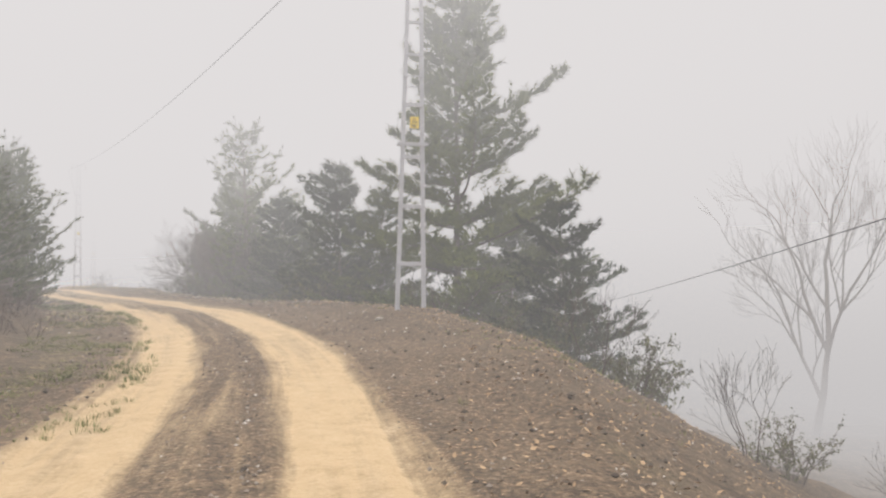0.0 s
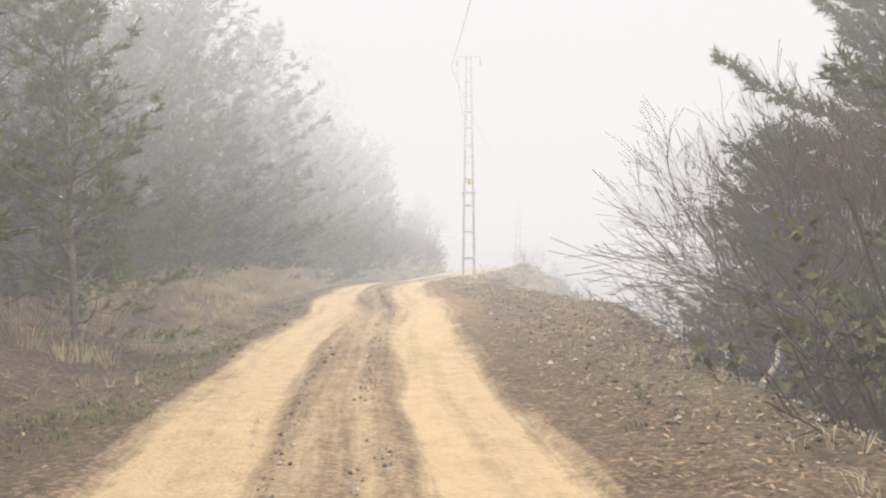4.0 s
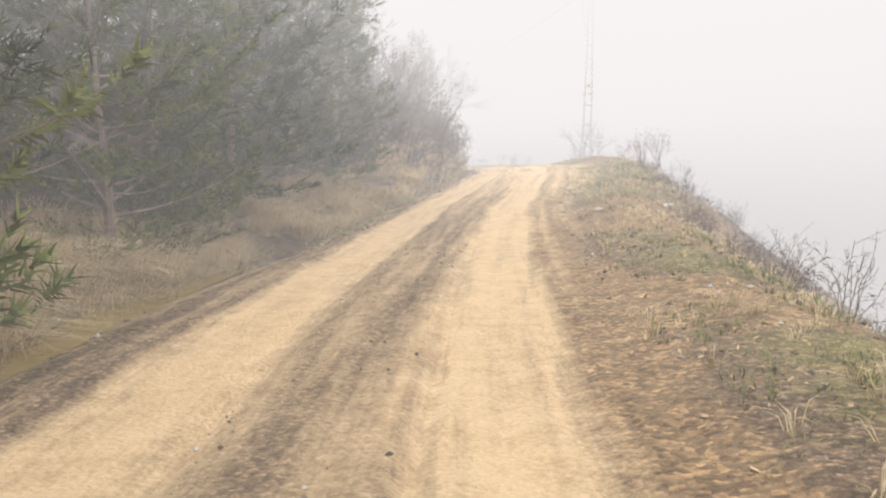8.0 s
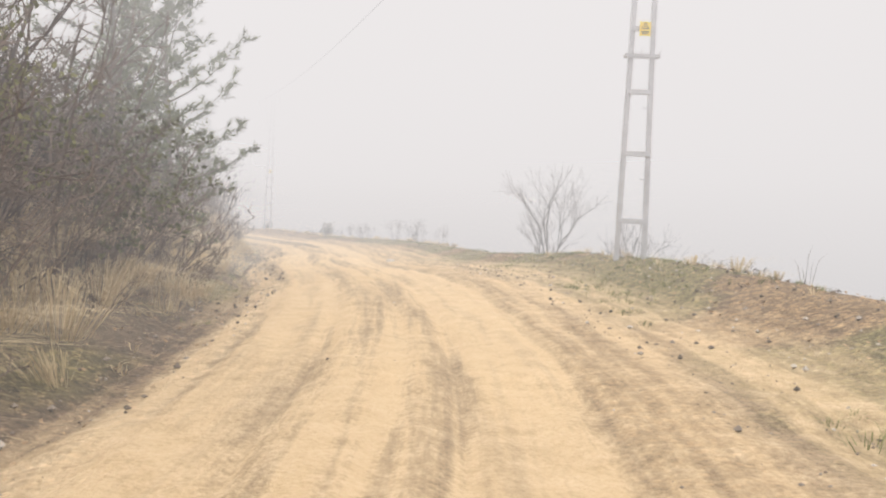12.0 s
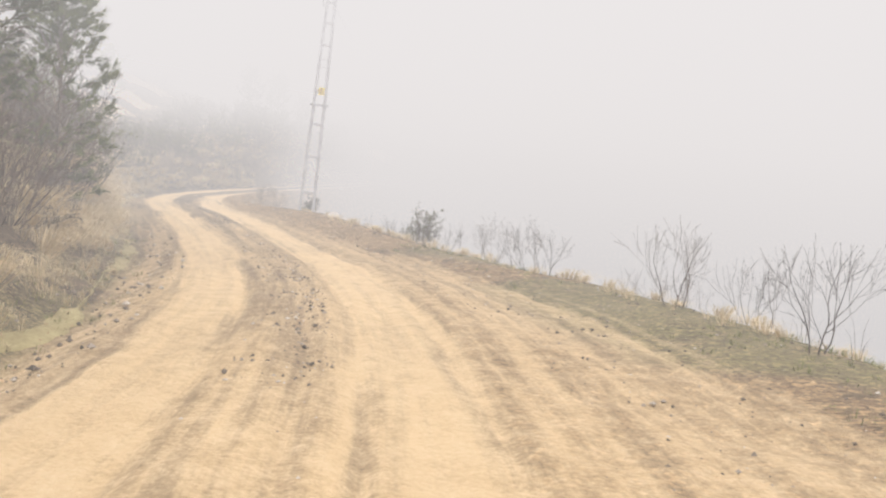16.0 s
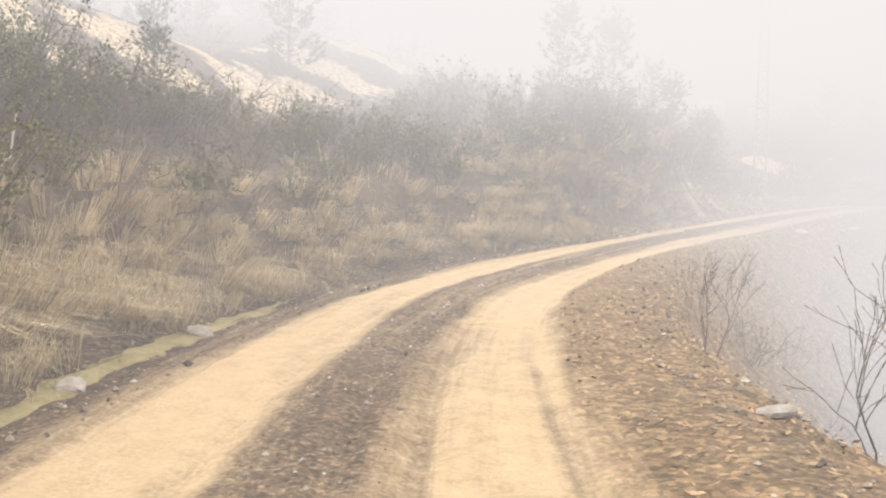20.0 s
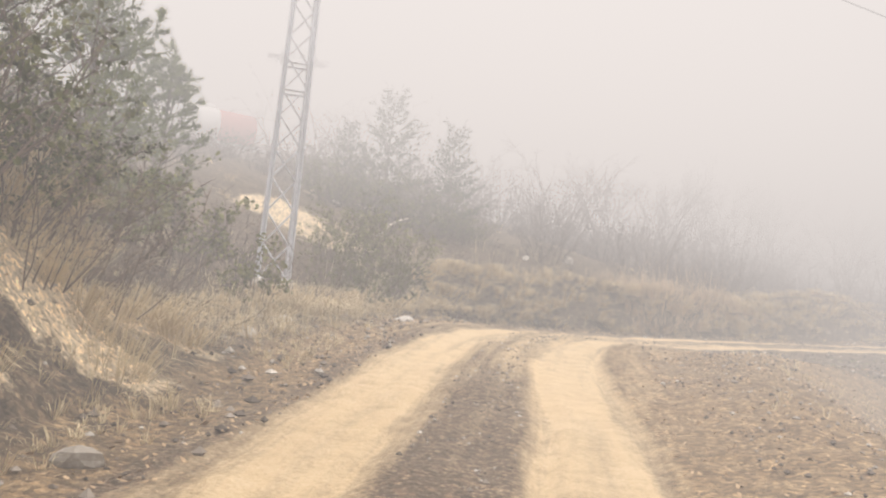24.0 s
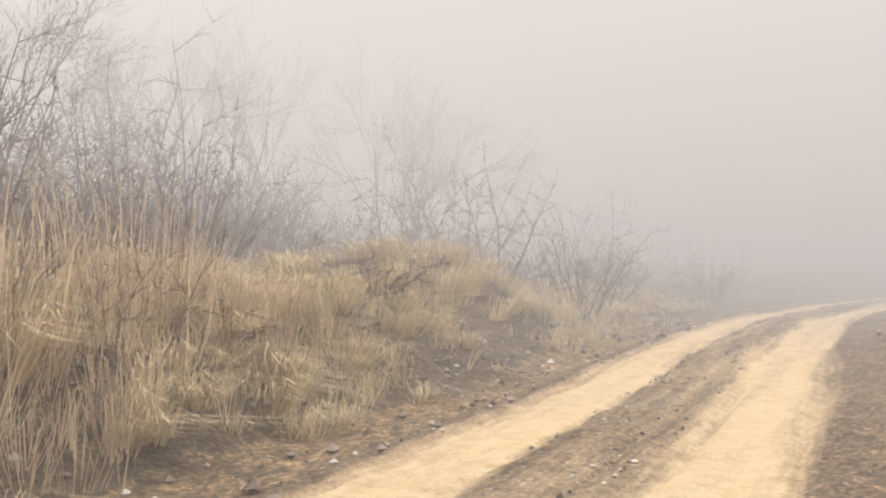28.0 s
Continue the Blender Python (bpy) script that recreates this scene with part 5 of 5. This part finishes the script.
def cover():
    rng = np.random.default_rng(77)
    x, y = join_places(rng, [(48, 66, 700, -0.2, 2.2, 1.2), (64, 100, 2600, -0.3, 1.2, 1.2), (98, 130, 700, -0.1, 4.5, 1.2), (130, 165, 700, -0.1, 4.0, 1.2), (160, 205, 260, -0.1, 3.0, 1.3), (166, 204, 1300, -0.2, 0.9, 1.0), (200, 226, 1500, 0.2, 5.0, 1.1)], -1)
    x, y = clumped(x, y, rng, 0.9, 91, 0.0)
    blade_mesh("dry_grass", x, y, 32, 0.34 + 0.32 * rng.random(len(x)), 0.007, 0.7, 1.05, STRAW, rng, "long dry yellow grass hanging over the road bank", base=0.4, downhill=0.7)
    x, y = join_places(rng, [(222, 262, 1000, -0.2, 2.4, 1.2), (229, 250, 200, 0.0, 1.8, 1.0), (226, 262, 160, 6.0, 16.0, 1.0), (165, 225, 600, 4.0, 16.0, 1.0), (250, 266, 900, 0.6, 5.0, 1.0)], -1)
    x, y = clumped(x, y, rng, 1.0, 92, 0.05)
    blade_mesh("dry_grass", x, y, 24, 0.26 + 0.28 * rng.random(len(x)), 0.008, 0.8, 1.0, STRAW, rng, "matted dry grass on the slope above the bend", base=0.4, downhill=0.7)
    x, y = join_places(rng, [(145, 172, 900, -0.9, 1.2, 1.0), (20, 62, 420, -0.8, 1.5, 1.0), (66, 130, 2600, -1.6, 1.8, 1.0), (198, 232, 420, -1.0, 1.5, 1.0)], 1)
    x2, y2 = join_places(rng, [(160, 200, 900, -0.5, 0.8, 1.0), (198, 240, 1500, -0.7, 0.8, 1.0), (96, 160, 900, -0.4, 0.6, 1.0), (20, 62, 900, -0.9, 0.9, 1.0)], -1)
    x, y = np.r_[x, x2], np.r_[y, y2]
    x, y = clumped(x, y, rng, 1.2, 93, 0.02)
    blade_mesh("dry_grass", x, y, 12, 0.10 + 0.13 * rng.random(len(x)), 0.007, 0.8, 0.5, STRAW, rng, "short dry grass along the outer edge of the road")
    x, y = join_places(rng, [(-6, 24, 700, -1.2, 1.5, 1.0), (26, 62, 900, -1.6, 1.2, 1.0), (62, 100, 2600, -1.6, 1.5, 1.0), (98, 130, 3400, -2.6, 1.8, 1.0), (128, 166, 2000, -1.8, 1.2, 1.0), (230, 262, 1200, -3.5, 2.0, 1.0)], 1)
    x, y = clumped(x, y, rng, 1.6, 94, 0.05)
    blade_mesh("green_grass", x, y, 13, 0.045 + 0.07 * rng.random(len(x)), 0.007, 0.9, 0.4, GRASS, rng, "short green grass in patches on the road shoulder", base=1.0)
    x, y = join_places(rng, [(8, 60, 4200, -1.4, 0.8, 1.0), (60, 100, 600, -0.9, 0.3, 1.0), (120, 180, 500, -0.8, 0.3, 1.0)], -1)
    x, y = clumped(x, y, rng, 1.7, 95, 0.05)
    blade_mesh("green_grass", x, y, 13, 0.05 + 0.08 * rng.random(len(x)), 0.007, 0.9, 0.4, GRASS, rng, "short green grass on the verge under the pines", base=1.0)
    # thin weed stalks by the edge
    x, y = join_places(rng, [(84, 132, 60, -1.0, 1.5, 1.0), (150, 180, 50, -0.5, 1.5, 1.0), (30, 60, 40, -0.5, 1.5, 1.0)], 1)
    blade_mesh("weed_stalk", x, y, 5, 0.35 + 0.3 * rng.random(len(x)), 0.008, 0.35, 0.15, TWIG, rng, "thin dry weed stalks on the road shoulder")
    x, y = join_places(rng, [(226, 250, 130, 0.0, 4.0, 1.0), (195, 226, 90, 0.2, 3.0, 1.0)], -1)
    blade_mesh("weed_stalk", x, y, 5, 0.5 + 0.5 * rng.random(len(x)), 0.009, 0.35, 0.2, STRAW, rng, "thin pale weed stalks on the slope")


def tussocks():
    """Big tussocks of long pale grass that hang down the banks, with dark gaps between them."""
    rng = np.random.default_rng(78)
    x, y = join_places(rng, [(62, 84, 190, 0.1, 1.0, 1.0), (84, 104, 90, 0.1, 1.4, 1.0), (102, 132, 230, 0.3, 3.0, 1.2), (132, 166, 120, 0.2, 2.0, 1.2), (166, 202, 240, 0.15, 1.4, 1.2), (200, 220, 240, 0.4, 4.0, 1.0), (224, 247, 210, 0.3, 1.8, 1.1), (247, 264, 130, 0.6, 4.0, 1.0)], -1)
    blade_mesh("tussock_grass", x, y, 80, 0.34 + 0.32 * rng.random(len(x)), 0.011, 0.85, 1.0, STRAW, rng, "pale dry grass tussocks hanging over the bank", base=0.42, downhill=0.8)
    x, y = join_places(rng, [(146, 176, 90, -0.5, 0.5, 1.0), (96, 130, 60, -0.6, 0.8, 1.0)], 1)
    blade_mesh("tussock_grass", x, y, 40, 0.16 + 0.18 * rng.random(len(x)), 0.010, 0.6, 0.9, STRAW, rng, "low pale grass tussocks along the outer edge", base=0.4, downhill=0.8)


def reeds():
    rng = np.random.default_rng(5)
    s, d = 241.6 + 4.6 * rng.random(150), -4.6 - 1.9 * rng.random(150)
    x, y = at_road(s, d)
    blade_mesh("reed_bed", x, y, 3, 0.9 + 1.0 * rng.random(150), 0.012, 0.14, 0.08, REED, rng, "tall dry reeds standing in a clump beside the bend")
    s, d = 241.2 + 6.5 * rng.random(260), -4.3 - 2.6 * rng.random(260)
    x, y = at_road(s, d)
    blade_mesh("reed_bed", x, y, 22, 0.4 + 0.6 * rng.random(260), 0.010, 0.55, 0.5, REED, rng, "reddish dry undergrowth at the foot of the reeds")


def off_tracks(x, y, *more):
    """What does not lie in the wheel tracks."""
    s, d, _ = on_road(x, y)
    keep = np.abs(np.abs(d - mid_road(s)) - 1.03) > 0.52
    return tuple(q[keep] for q in (x, y, *more))


def leaf_litter():
    rng = np.random.default_rng(9)
    rows = [(-8, 24, 4200, -1.2, 3.5, 1.0), (24, 62, 4200, -1.8, 1.5, 1.0), (70, 135, 4000, -1.8, 2.0, 1.0), (164, 200, 6500, -2.2, 1.6, 1.0), (200, 240, 5200, -2.4, 2.0, 1.0)]
    x, y = join_places(rng, rows, 1)
    x2, y2 = join_places(rng, [(20, 60, 900, -0.8, 2.0, 1.0), (198, 240, 6500, -1.4, 2.0, 1.0), (100, 160, 1200, -0.8, 0.6, 1.0), (160, 200, 2600, -0.9, 1.2, 1.0)], -1)
    x, y = off_tracks(np.r_[x, x2], np.r_[y, y2])
    n = len(x)
    z = ground_z(x, y) + 0.012
    a, ln = rng.random(n) * 6.28, 0.014 + 0.026 * rng.random(n)
    ux = np.stack([np.cos(a), np.sin(a), rng.normal(0, 0.25, n)], 1) * ln[:, None]
    uy = np.stack([-np.sin(a), np.cos(a), rng.normal(0, 0.35, n)], 1) * (ln * 0.45)[:, None]
    c = np.stack([x, y, z], 1)
    v = np.stack([c - ux, c - uy + [0, 0, 0.008], c + ux + [0, 0, 0.012], c + uy], 1).reshape(-1, 3)
    f = np.arange(n)[:, None] * 4
    me = bpy.data.meshes.new("leaf_litter")
    me.from_pydata(v, [], (f + [0, 1, 2]).tolist() + (f + [0, 2, 3]).tolist())
    me.materials.append(LITTER)
    tagged(new("leaf_litter", me), "curled brown fallen leaves scattered along the verge", "leaves", kind="stuff")


def gravel():
    rng = np.random.default_rng(10)
    xs, ys, sz = [], [], []
    for s0, s1, n, lo, hi, big in ((-8, 60, 5200, -0.42, 0.42, 0.016), (60, 110, 1800, -0.5, 0.5, 0.014), (150, 232, 5200, -0.40, 0.40, 0.017), (100, 150, 900, -2.2, 2.2, 0.009), (228, 262, 1600, -1.0, 1.0, 0.02)):
        s = s0 + (s1 - s0) * rng.random(n)
        d = mid_road(s) + lo + (hi - lo) * rng.random(n)
        x, y = at_road(s, d)
        xs.append(x), ys.append(y), sz.append(big * (0.6 + 1.2 * rng.random(n) ** 3))
    for s0, s1, n, lo, hi, big in ((-8, 26, 5200, -0.6, 5.5, 0.018), (26, 62, 4200, 1.7, 4.6, 0.022), (62, 130, 6500, 1.6, 5.4, 0.016), (130, 180, 2600, 1.6, 4.6, 0.014), (165, 240, 4600, 1.6, 4.6, 0.02), (236, 262, 2400, 1.6, 7.0, 0.03)):
        s = s0 + (s1 - s0) * rng.random(n)
        d = mid_road(s) + 1.2 + lo * 0.6 + (hi - lo) * rng.random(n)
        x, y = at_road(s, d)
        xs.append(x), ys.append(y), sz.append(big * (0.6 + 1.6 * rng.random(n) ** 4))
    for s0, s1, n, lo, hi, big in ((0, 60, 1400, -1.6, 0.2, 0.018), (60, 200, 3600, -1.5, 0.1, 0.02), (198, 262, 3800, -1.8, 1.5, 0.03)):
        x, y = strewn(rng, s0, s1, n, lo, hi, -1)
        xs.append(x), ys.append(y), sz.append(big * (0.6 + 1.8 * rng.random(n) ** 4))
    x, y, r = np.concatenate(xs), np.concatenate(ys), np.concatenate(sz)
    x, y, r = off_tracks(x, y, r)
    n = len(x)
    z = ground_z(x, y) + 0.25 * r
    base = np.array([(1, 0, 0), (0, 1, 0), (-1, 0, 0), (0, -1, 0), (0, 0, 0.7), (0, 0, -0.6)], float)
    a = rng.random(n) * 6.28
    rot = np.stack([np.stack([np.cos(a), -np.sin(a), 0 * a], 1), np.stack([np.sin(a), np.cos(a), 0 * a], 1), np.stack([0 * a, 0 * a, 1 + 0 * a], 1)], 1)
    v = np.einsum("nij,nkj->nki", rot, base[None] * (0.65 + 0.7 * rng.random((n, 6, 3)))) * r[:, None, None] + np.stack([x, y, z], 1)[:, None]
    f = np.array([(0, 1, 4), (1, 2, 4), (2, 3, 4), (3, 0, 4), (1, 0, 5), (2, 1, 5), (3, 2, 5), (0, 3, 5)])
    me = bpy.data.meshes.new("gravel")
    me.from_pydata(v.reshape(-1, 3), [], (np.arange(n)[:, None, None] * 6 + f[None]).reshape(-1, 3).tolist())
    m, nn, ll, p = node_mat("loose_gravel", 0.9)
    g = nn.new("ShaderNodeNewGeometry")
    ll.new(ramp(nn, ll, g.outputs["Random Per Island"], [(0.0, (0.06, 0.048, 0.037)), (0.5, (0.16, 0.13, 0.10)), (0.85, (0.30, 0.26, 0.215)), (1.0, (0.52, 0.48, 0.42))]), p.inputs["Base Color"])
    me.materials.append(m)
    tagged(new("gravel", me), "loose grey-brown gravel along the road", "gravel", kind="stuff")


def rock(seed, x, y, size, flat=0.6, mat=None, label="pale weathered rock lying on the verge"):
    rng = np.random.default_rng(seed)
    bm = bmesh.new()
    bmesh.ops.create_icosphere(bm, subdivisions=2, radius=1)
    axes = rng.normal(0, 1, (7, 3))
    axes /= np.linalg.norm(axes, axis=1)[:, None]
    for v in bm.verts:
        c = np.array(v.co)
        k = 1.0
        for w in axes:
            k = min(k, (0.72 + 0.1 * w[0]) / max(1e-3, c @ w))
        v.co = Vector(c * k * (1 + 0.06 * rng.normal())) * size
        v.co.z *= flat
        v.co.x *= 1.25
    me = bpy.data.meshes.new("rock")
    bm.to_mesh(me)
    bm.free()
    me.materials.append(mat or STONE)
    ob = tagged(new("rock", me), label, "rock", "loose rocks on the verge")
    ob.matrix_basis = pose(x, y, float(ground_z(x, y)[0]) + size * flat * 0.25, rng.normal(0, 8), rng.normal(0, 8), rng.random() * 360)


def rocks():
    for k, (x, y, r, flat) in enumerate(((-24.55, 69.0, 0.2, 0.7), (-68.7, 156.2, 0.20, 0.7), (-93.46, 220.61, 0.18, 0.6), (-92.00, 222.62, 0.22, 1.2), (-92.34, 216.56, 0.16, 0.5), (-94.82, 216.15, 0.18, 0.6), (-0.5, 19.0, 0.10, 0.6),
                                         (-82.5, 161.0, 0.12, 0.8), (-80.4, 157.6, 0.12, 0.7), (-84.2, 163.2, 0.16, 0.6), (-77.7, 163.5, 0.12, 0.5), (-76.5, 164.4, 0.13, 0.6), (-85.35, 186.3, 0.2, 0.6), (-85.3, 182.4, 0.2, 0.5), (-85.23, 185.14, 0.14, 0.6),
                                         (-92.17, 191.45, 0.16, 0.6), (-94.20, 197.95, 0.16, 0.6), (-94.78, 200.70, 0.14, 0.5), (-94.24, 206.40, 0.22, 0.4), (-99.62, 219.69, 0.30, 0.5), (-100.30, 217.46, 0.24, 0.5), (-98.26, 217.55, 0.18, 0.5), (-35.6, 92.2, 0.04, 0.6), (-8.4, 37.0, 0.12, 0.5), (-6.4, 33.4, 0.10, 0.5),
                                         (-73.27, 233.06, 0.16, 0.7), (-88.71, 217.26, 0.08, 0.6), (-48.9, 127.0, 0.12, 0.5), (-30.6, 88.6, 0.12, 0.6), (-31.4, 85.2, 0.10, 0.6))):
        rock(100 + k, x, y, r, flat)


def ditch_water():
    for name, s0, s1, off, half, drop in (("water_1", 62, 86, 0.62, 0.36, 0.20), ("water_2", 132, 141, 0.55, 0.16, 0.17)):
        ss = np.arange(s0, s1, 0.4)
        k = np.linspace(-1, 1, 5)
        taper = np.sqrt(np.clip(np.minimum(ss - s0, s1 - ss) / 4, 0.02, 1))
        d = -left_foot(ss)[:, None] + off + k[None] * (half * taper)[:, None] * (1 + 0.3 * fbm(ss, ss * 0, 2.0, 5, 2))[:, None]
        S = np.repeat(ss[:, None], 5, 1)
        x, y = at_road(S.ravel(), d.ravel())
        z = np.interp(S.ravel(), ALONG, LINE[:, 2]) - drop
        ob = sheet(name, np.stack([x, y, z], 1), grid_faces(len(ss), 5).tolist(), WATER)
        tagged(ob, "muddy yellow water standing in the roadside ditch", "water", kind="structure")


def gutter_moss():
    """Yellow-green moss along the wet foot of the bank, ragged and broken."""
    mat = grain_mat("gutter_moss", (0.16, 0.13, 0.055), (0.38, 0.33, 0.17), 2.5, 22, 0.8, bump=0.6)
    for s0, s1, off in ((150, 170, 0.32), (174, 190, 0.42)):
        ss = np.arange(s0, s1, 0.15)
        half = np.clip(0.06 + 0.55 * fbm(ss, ss * 0, 1.6, 15, 4), 0.012, 0.15) * np.sqrt(np.clip(np.minimum(ss - s0, s1 - ss) / 2, 0.02, 1))
        k = np.linspace(-1, 1, 7)
        S = np.repeat(ss[:, None], 7, 1)
        D = -left_foot(ss)[:, None] + off + 0.25 * fbm(ss, ss * 0 + 9, 3.5, 16, 3)[:, None] + k[None] * half[:, None] * (1 + 1.1 * fbm(S, k[None] * 3 + S * 0, 0.35, 17, 3))
        x, y = at_road(S.ravel(), D.ravel())
        z = ground_z(x, y) + 0.035 * (1 - np.abs(np.tile(k, len(ss))) ** 3) - 0.01
        tagged(sheet("gutter_moss", np.stack([x, y, z], 1), grid_faces(len(ss), 7).tolist(), mat), "yellow-green moss along the wet gutter below the bank", "moss", kind="stuff")


def stick(name, pts, r, mat, label, category):
    g = Geo()
    p = [np.array(q, float) for q in pts]
    q = []
    for k in range(len(p) - 1):
        for u in np.linspace(0, 1, 4, endpoint=False):
            q.append(p[k] * (1 - u) + p[k + 1] * u)
    q.append(p[-1])
    g.tube(q, np.linspace(r, r * 0.5, len(q)), 6)
    tagged(part(name, g, mat, None), label, category)


def lying(s, d, up):
    x, y = at_road(s, d)
    return (float(x), float(y), float(ground_z(x, y)[0]) + up)


def odds():
    stick("fallen_branch", [lying(45.0, 3.4, 0.05), lying(46.2, 4.2, 0.45), lying(47.6, 5.0, 1.3)], 0.04, DEADWOOD, "grey fallen branch leaning against the bushes", "branch")
    stick("fallen_branch", [lying(75.2, 3.0, 0.03), lying(74.8, 3.7, 0.05), lying(74.4, 4.4, 0.04)], 0.03, DEADWOOD, "thin bleached branch lying by the pole foot", "branch")
    stick("fence_post", [lying(109.5, 4.6, -0.2), lying(109.5, 4.6, 0.75)], 0.035, TWIG, "short dark wooden post on the shoulder", "post")
    stick("fence_post", [lying(109.8, 4.7, -0.2), lying(109.9, 4.8, 0.70)], 0.03, TWIG, "short dark wooden post on the shoulder", "post")
    stick("leaning_pole", [lying(108.8, 5.6, 0.0), lying(109.6, 5.2, 0.6), lying(110.6, 4.9, 1.1)], 0.02, TWIG, "thin dark pole leaning over the shoulder", "stick")
    stick("sapling", [lying(184.9, -4.6, -0.1), lying(184.8, -4.7, 1.0), lying(184.5, -5.0, 2.0), lying(184.3, -5.3, 2.4)], 0.03, DEADWOOD, "thin bleached bare sapling on the grassy bank", "sapling")
    stick("sapling", [lying(184.9, -4.6, 0.7), lying(185.3, -4.5, 1.2), lying(185.4, -4.5, 1.6)], 0.018, DEADWOOD, "short bleached side shoot beside the sapling", "sapling")
    stick("water_hose", [lying(236.5, -13.2, 0.9), lying(238.0, -11.6, 0.25), lying(239.0, -10.2, 0.08), lying(239.8, -8.6, 0.05), lying(240.4, -7.2, 0.05), lying(241.0, -6.0, 0.04)], 0.010, RUBBER, "thin dark hose hanging down the bank", "hose")
    stick("fallen_branch", [lying(234.0, -8.6, 0.35), lying(235.4, -9.4, 0.62), lying(236.8, -10.6, 0.55)], 0.05, DEADWOOD, "bleached dead branch lying on the slope", "branch")
    for k, (x, y, z) in enumerate(((-33.6, 74.0, 6.8), (-35.2, 78.6, 6.4), (-32.4, 70.2, 5.4), (-36.4, 81.2, 6.0))):
        bm = bmesh.new()
        bmesh.ops.create_icosphere(bm, subdivisions=2, radius=0.055)
        for v in bm.verts:
            v.co *= 1 + 0.3 * noise.noise(v.co * 9 + Vector((k, 0, 0)))
            v.co.z *= 1.5
        me = bpy.data.meshes.new("caterpillar_nest")
        bm.to_mesh(me)
        bm.free()
        me.materials.append(SILK)
        ob = tagged(new("caterpillar_nest", me), "white silk caterpillar nest hanging in a pine", "nest", "silk nests in the pines")
        ob.matrix_basis = pose(x, y, z)


def tank_trailer(x, y, turn):
    root = thing("tank_trailer", "white and faded red water tank trailer parked on the hill", "trailer")
    for a, b, mat, lab in ((-2.0, 0.1, WHITE, "white rear half"), (0.1, 2.0, RED, "faded red front half")):
        g = Geo()
        xs = np.array([a, a + 0.02, a + 0.5, b - 0.02, b])
        r = np.array([0.72, 0.8, 0.82, 0.82, 0.8]) if a < 0 else np.array([0.82, 0.82, 0.82, 0.8, 0.70])
        g.tube(np.stack([xs, 0 * xs, 0 * xs + 1.75], 1), r, 24)
        part("tank", g, mat, root, lab, True)
    g = Geo()
    g.tube([(-0.3, 0, 2.5), (-0.3, 0, 2.66), (-0.3, 0, 2.72)], [0.28, 0.28, 0.2], 14)
    part("hatch", g, WHITE, root)
    g = Geo()
    for sy in (-0.4, 0.4):
        g.box(pose(0.2, sy, 0.88), (4.2, 0.1, 0.16), 0.02)
    g.box(pose(2.7, 0, 0.85), (1.2, 0.12, 0.12), 0.02)
    part("chassis", g, STEEL, root)
    for sx in (-0.9, -0.1):
        for sy in (-0.75, 0.75):
            g = Geo()
            g.tube([(sx, sy - 0.13, 0.42), (sx, sy - 0.1, 0.42), (sx, sy + 0.1, 0.42), (sx, sy + 0.13, 0.42)], [0.34, 0.42, 0.42, 0.34], 18)
            w = part("wheel", g, TYRE, root, "black tyre")
            g = Geo()
            g.tube([(sx, sy - 0.14, 0.42), (sx, sy + 0.14, 0.42)], [0.2, 0.2], 14)
            part("rim", g, STEEL, w)
    stand(root, x, y, turn, 1.0, 0.05)


cover()
tussocks()
reeds()
leaf_litter()
gravel()
rocks()
ditch_water()
gutter_moss()
odds()
tank_trailer(-110.53, 226.66, 44)
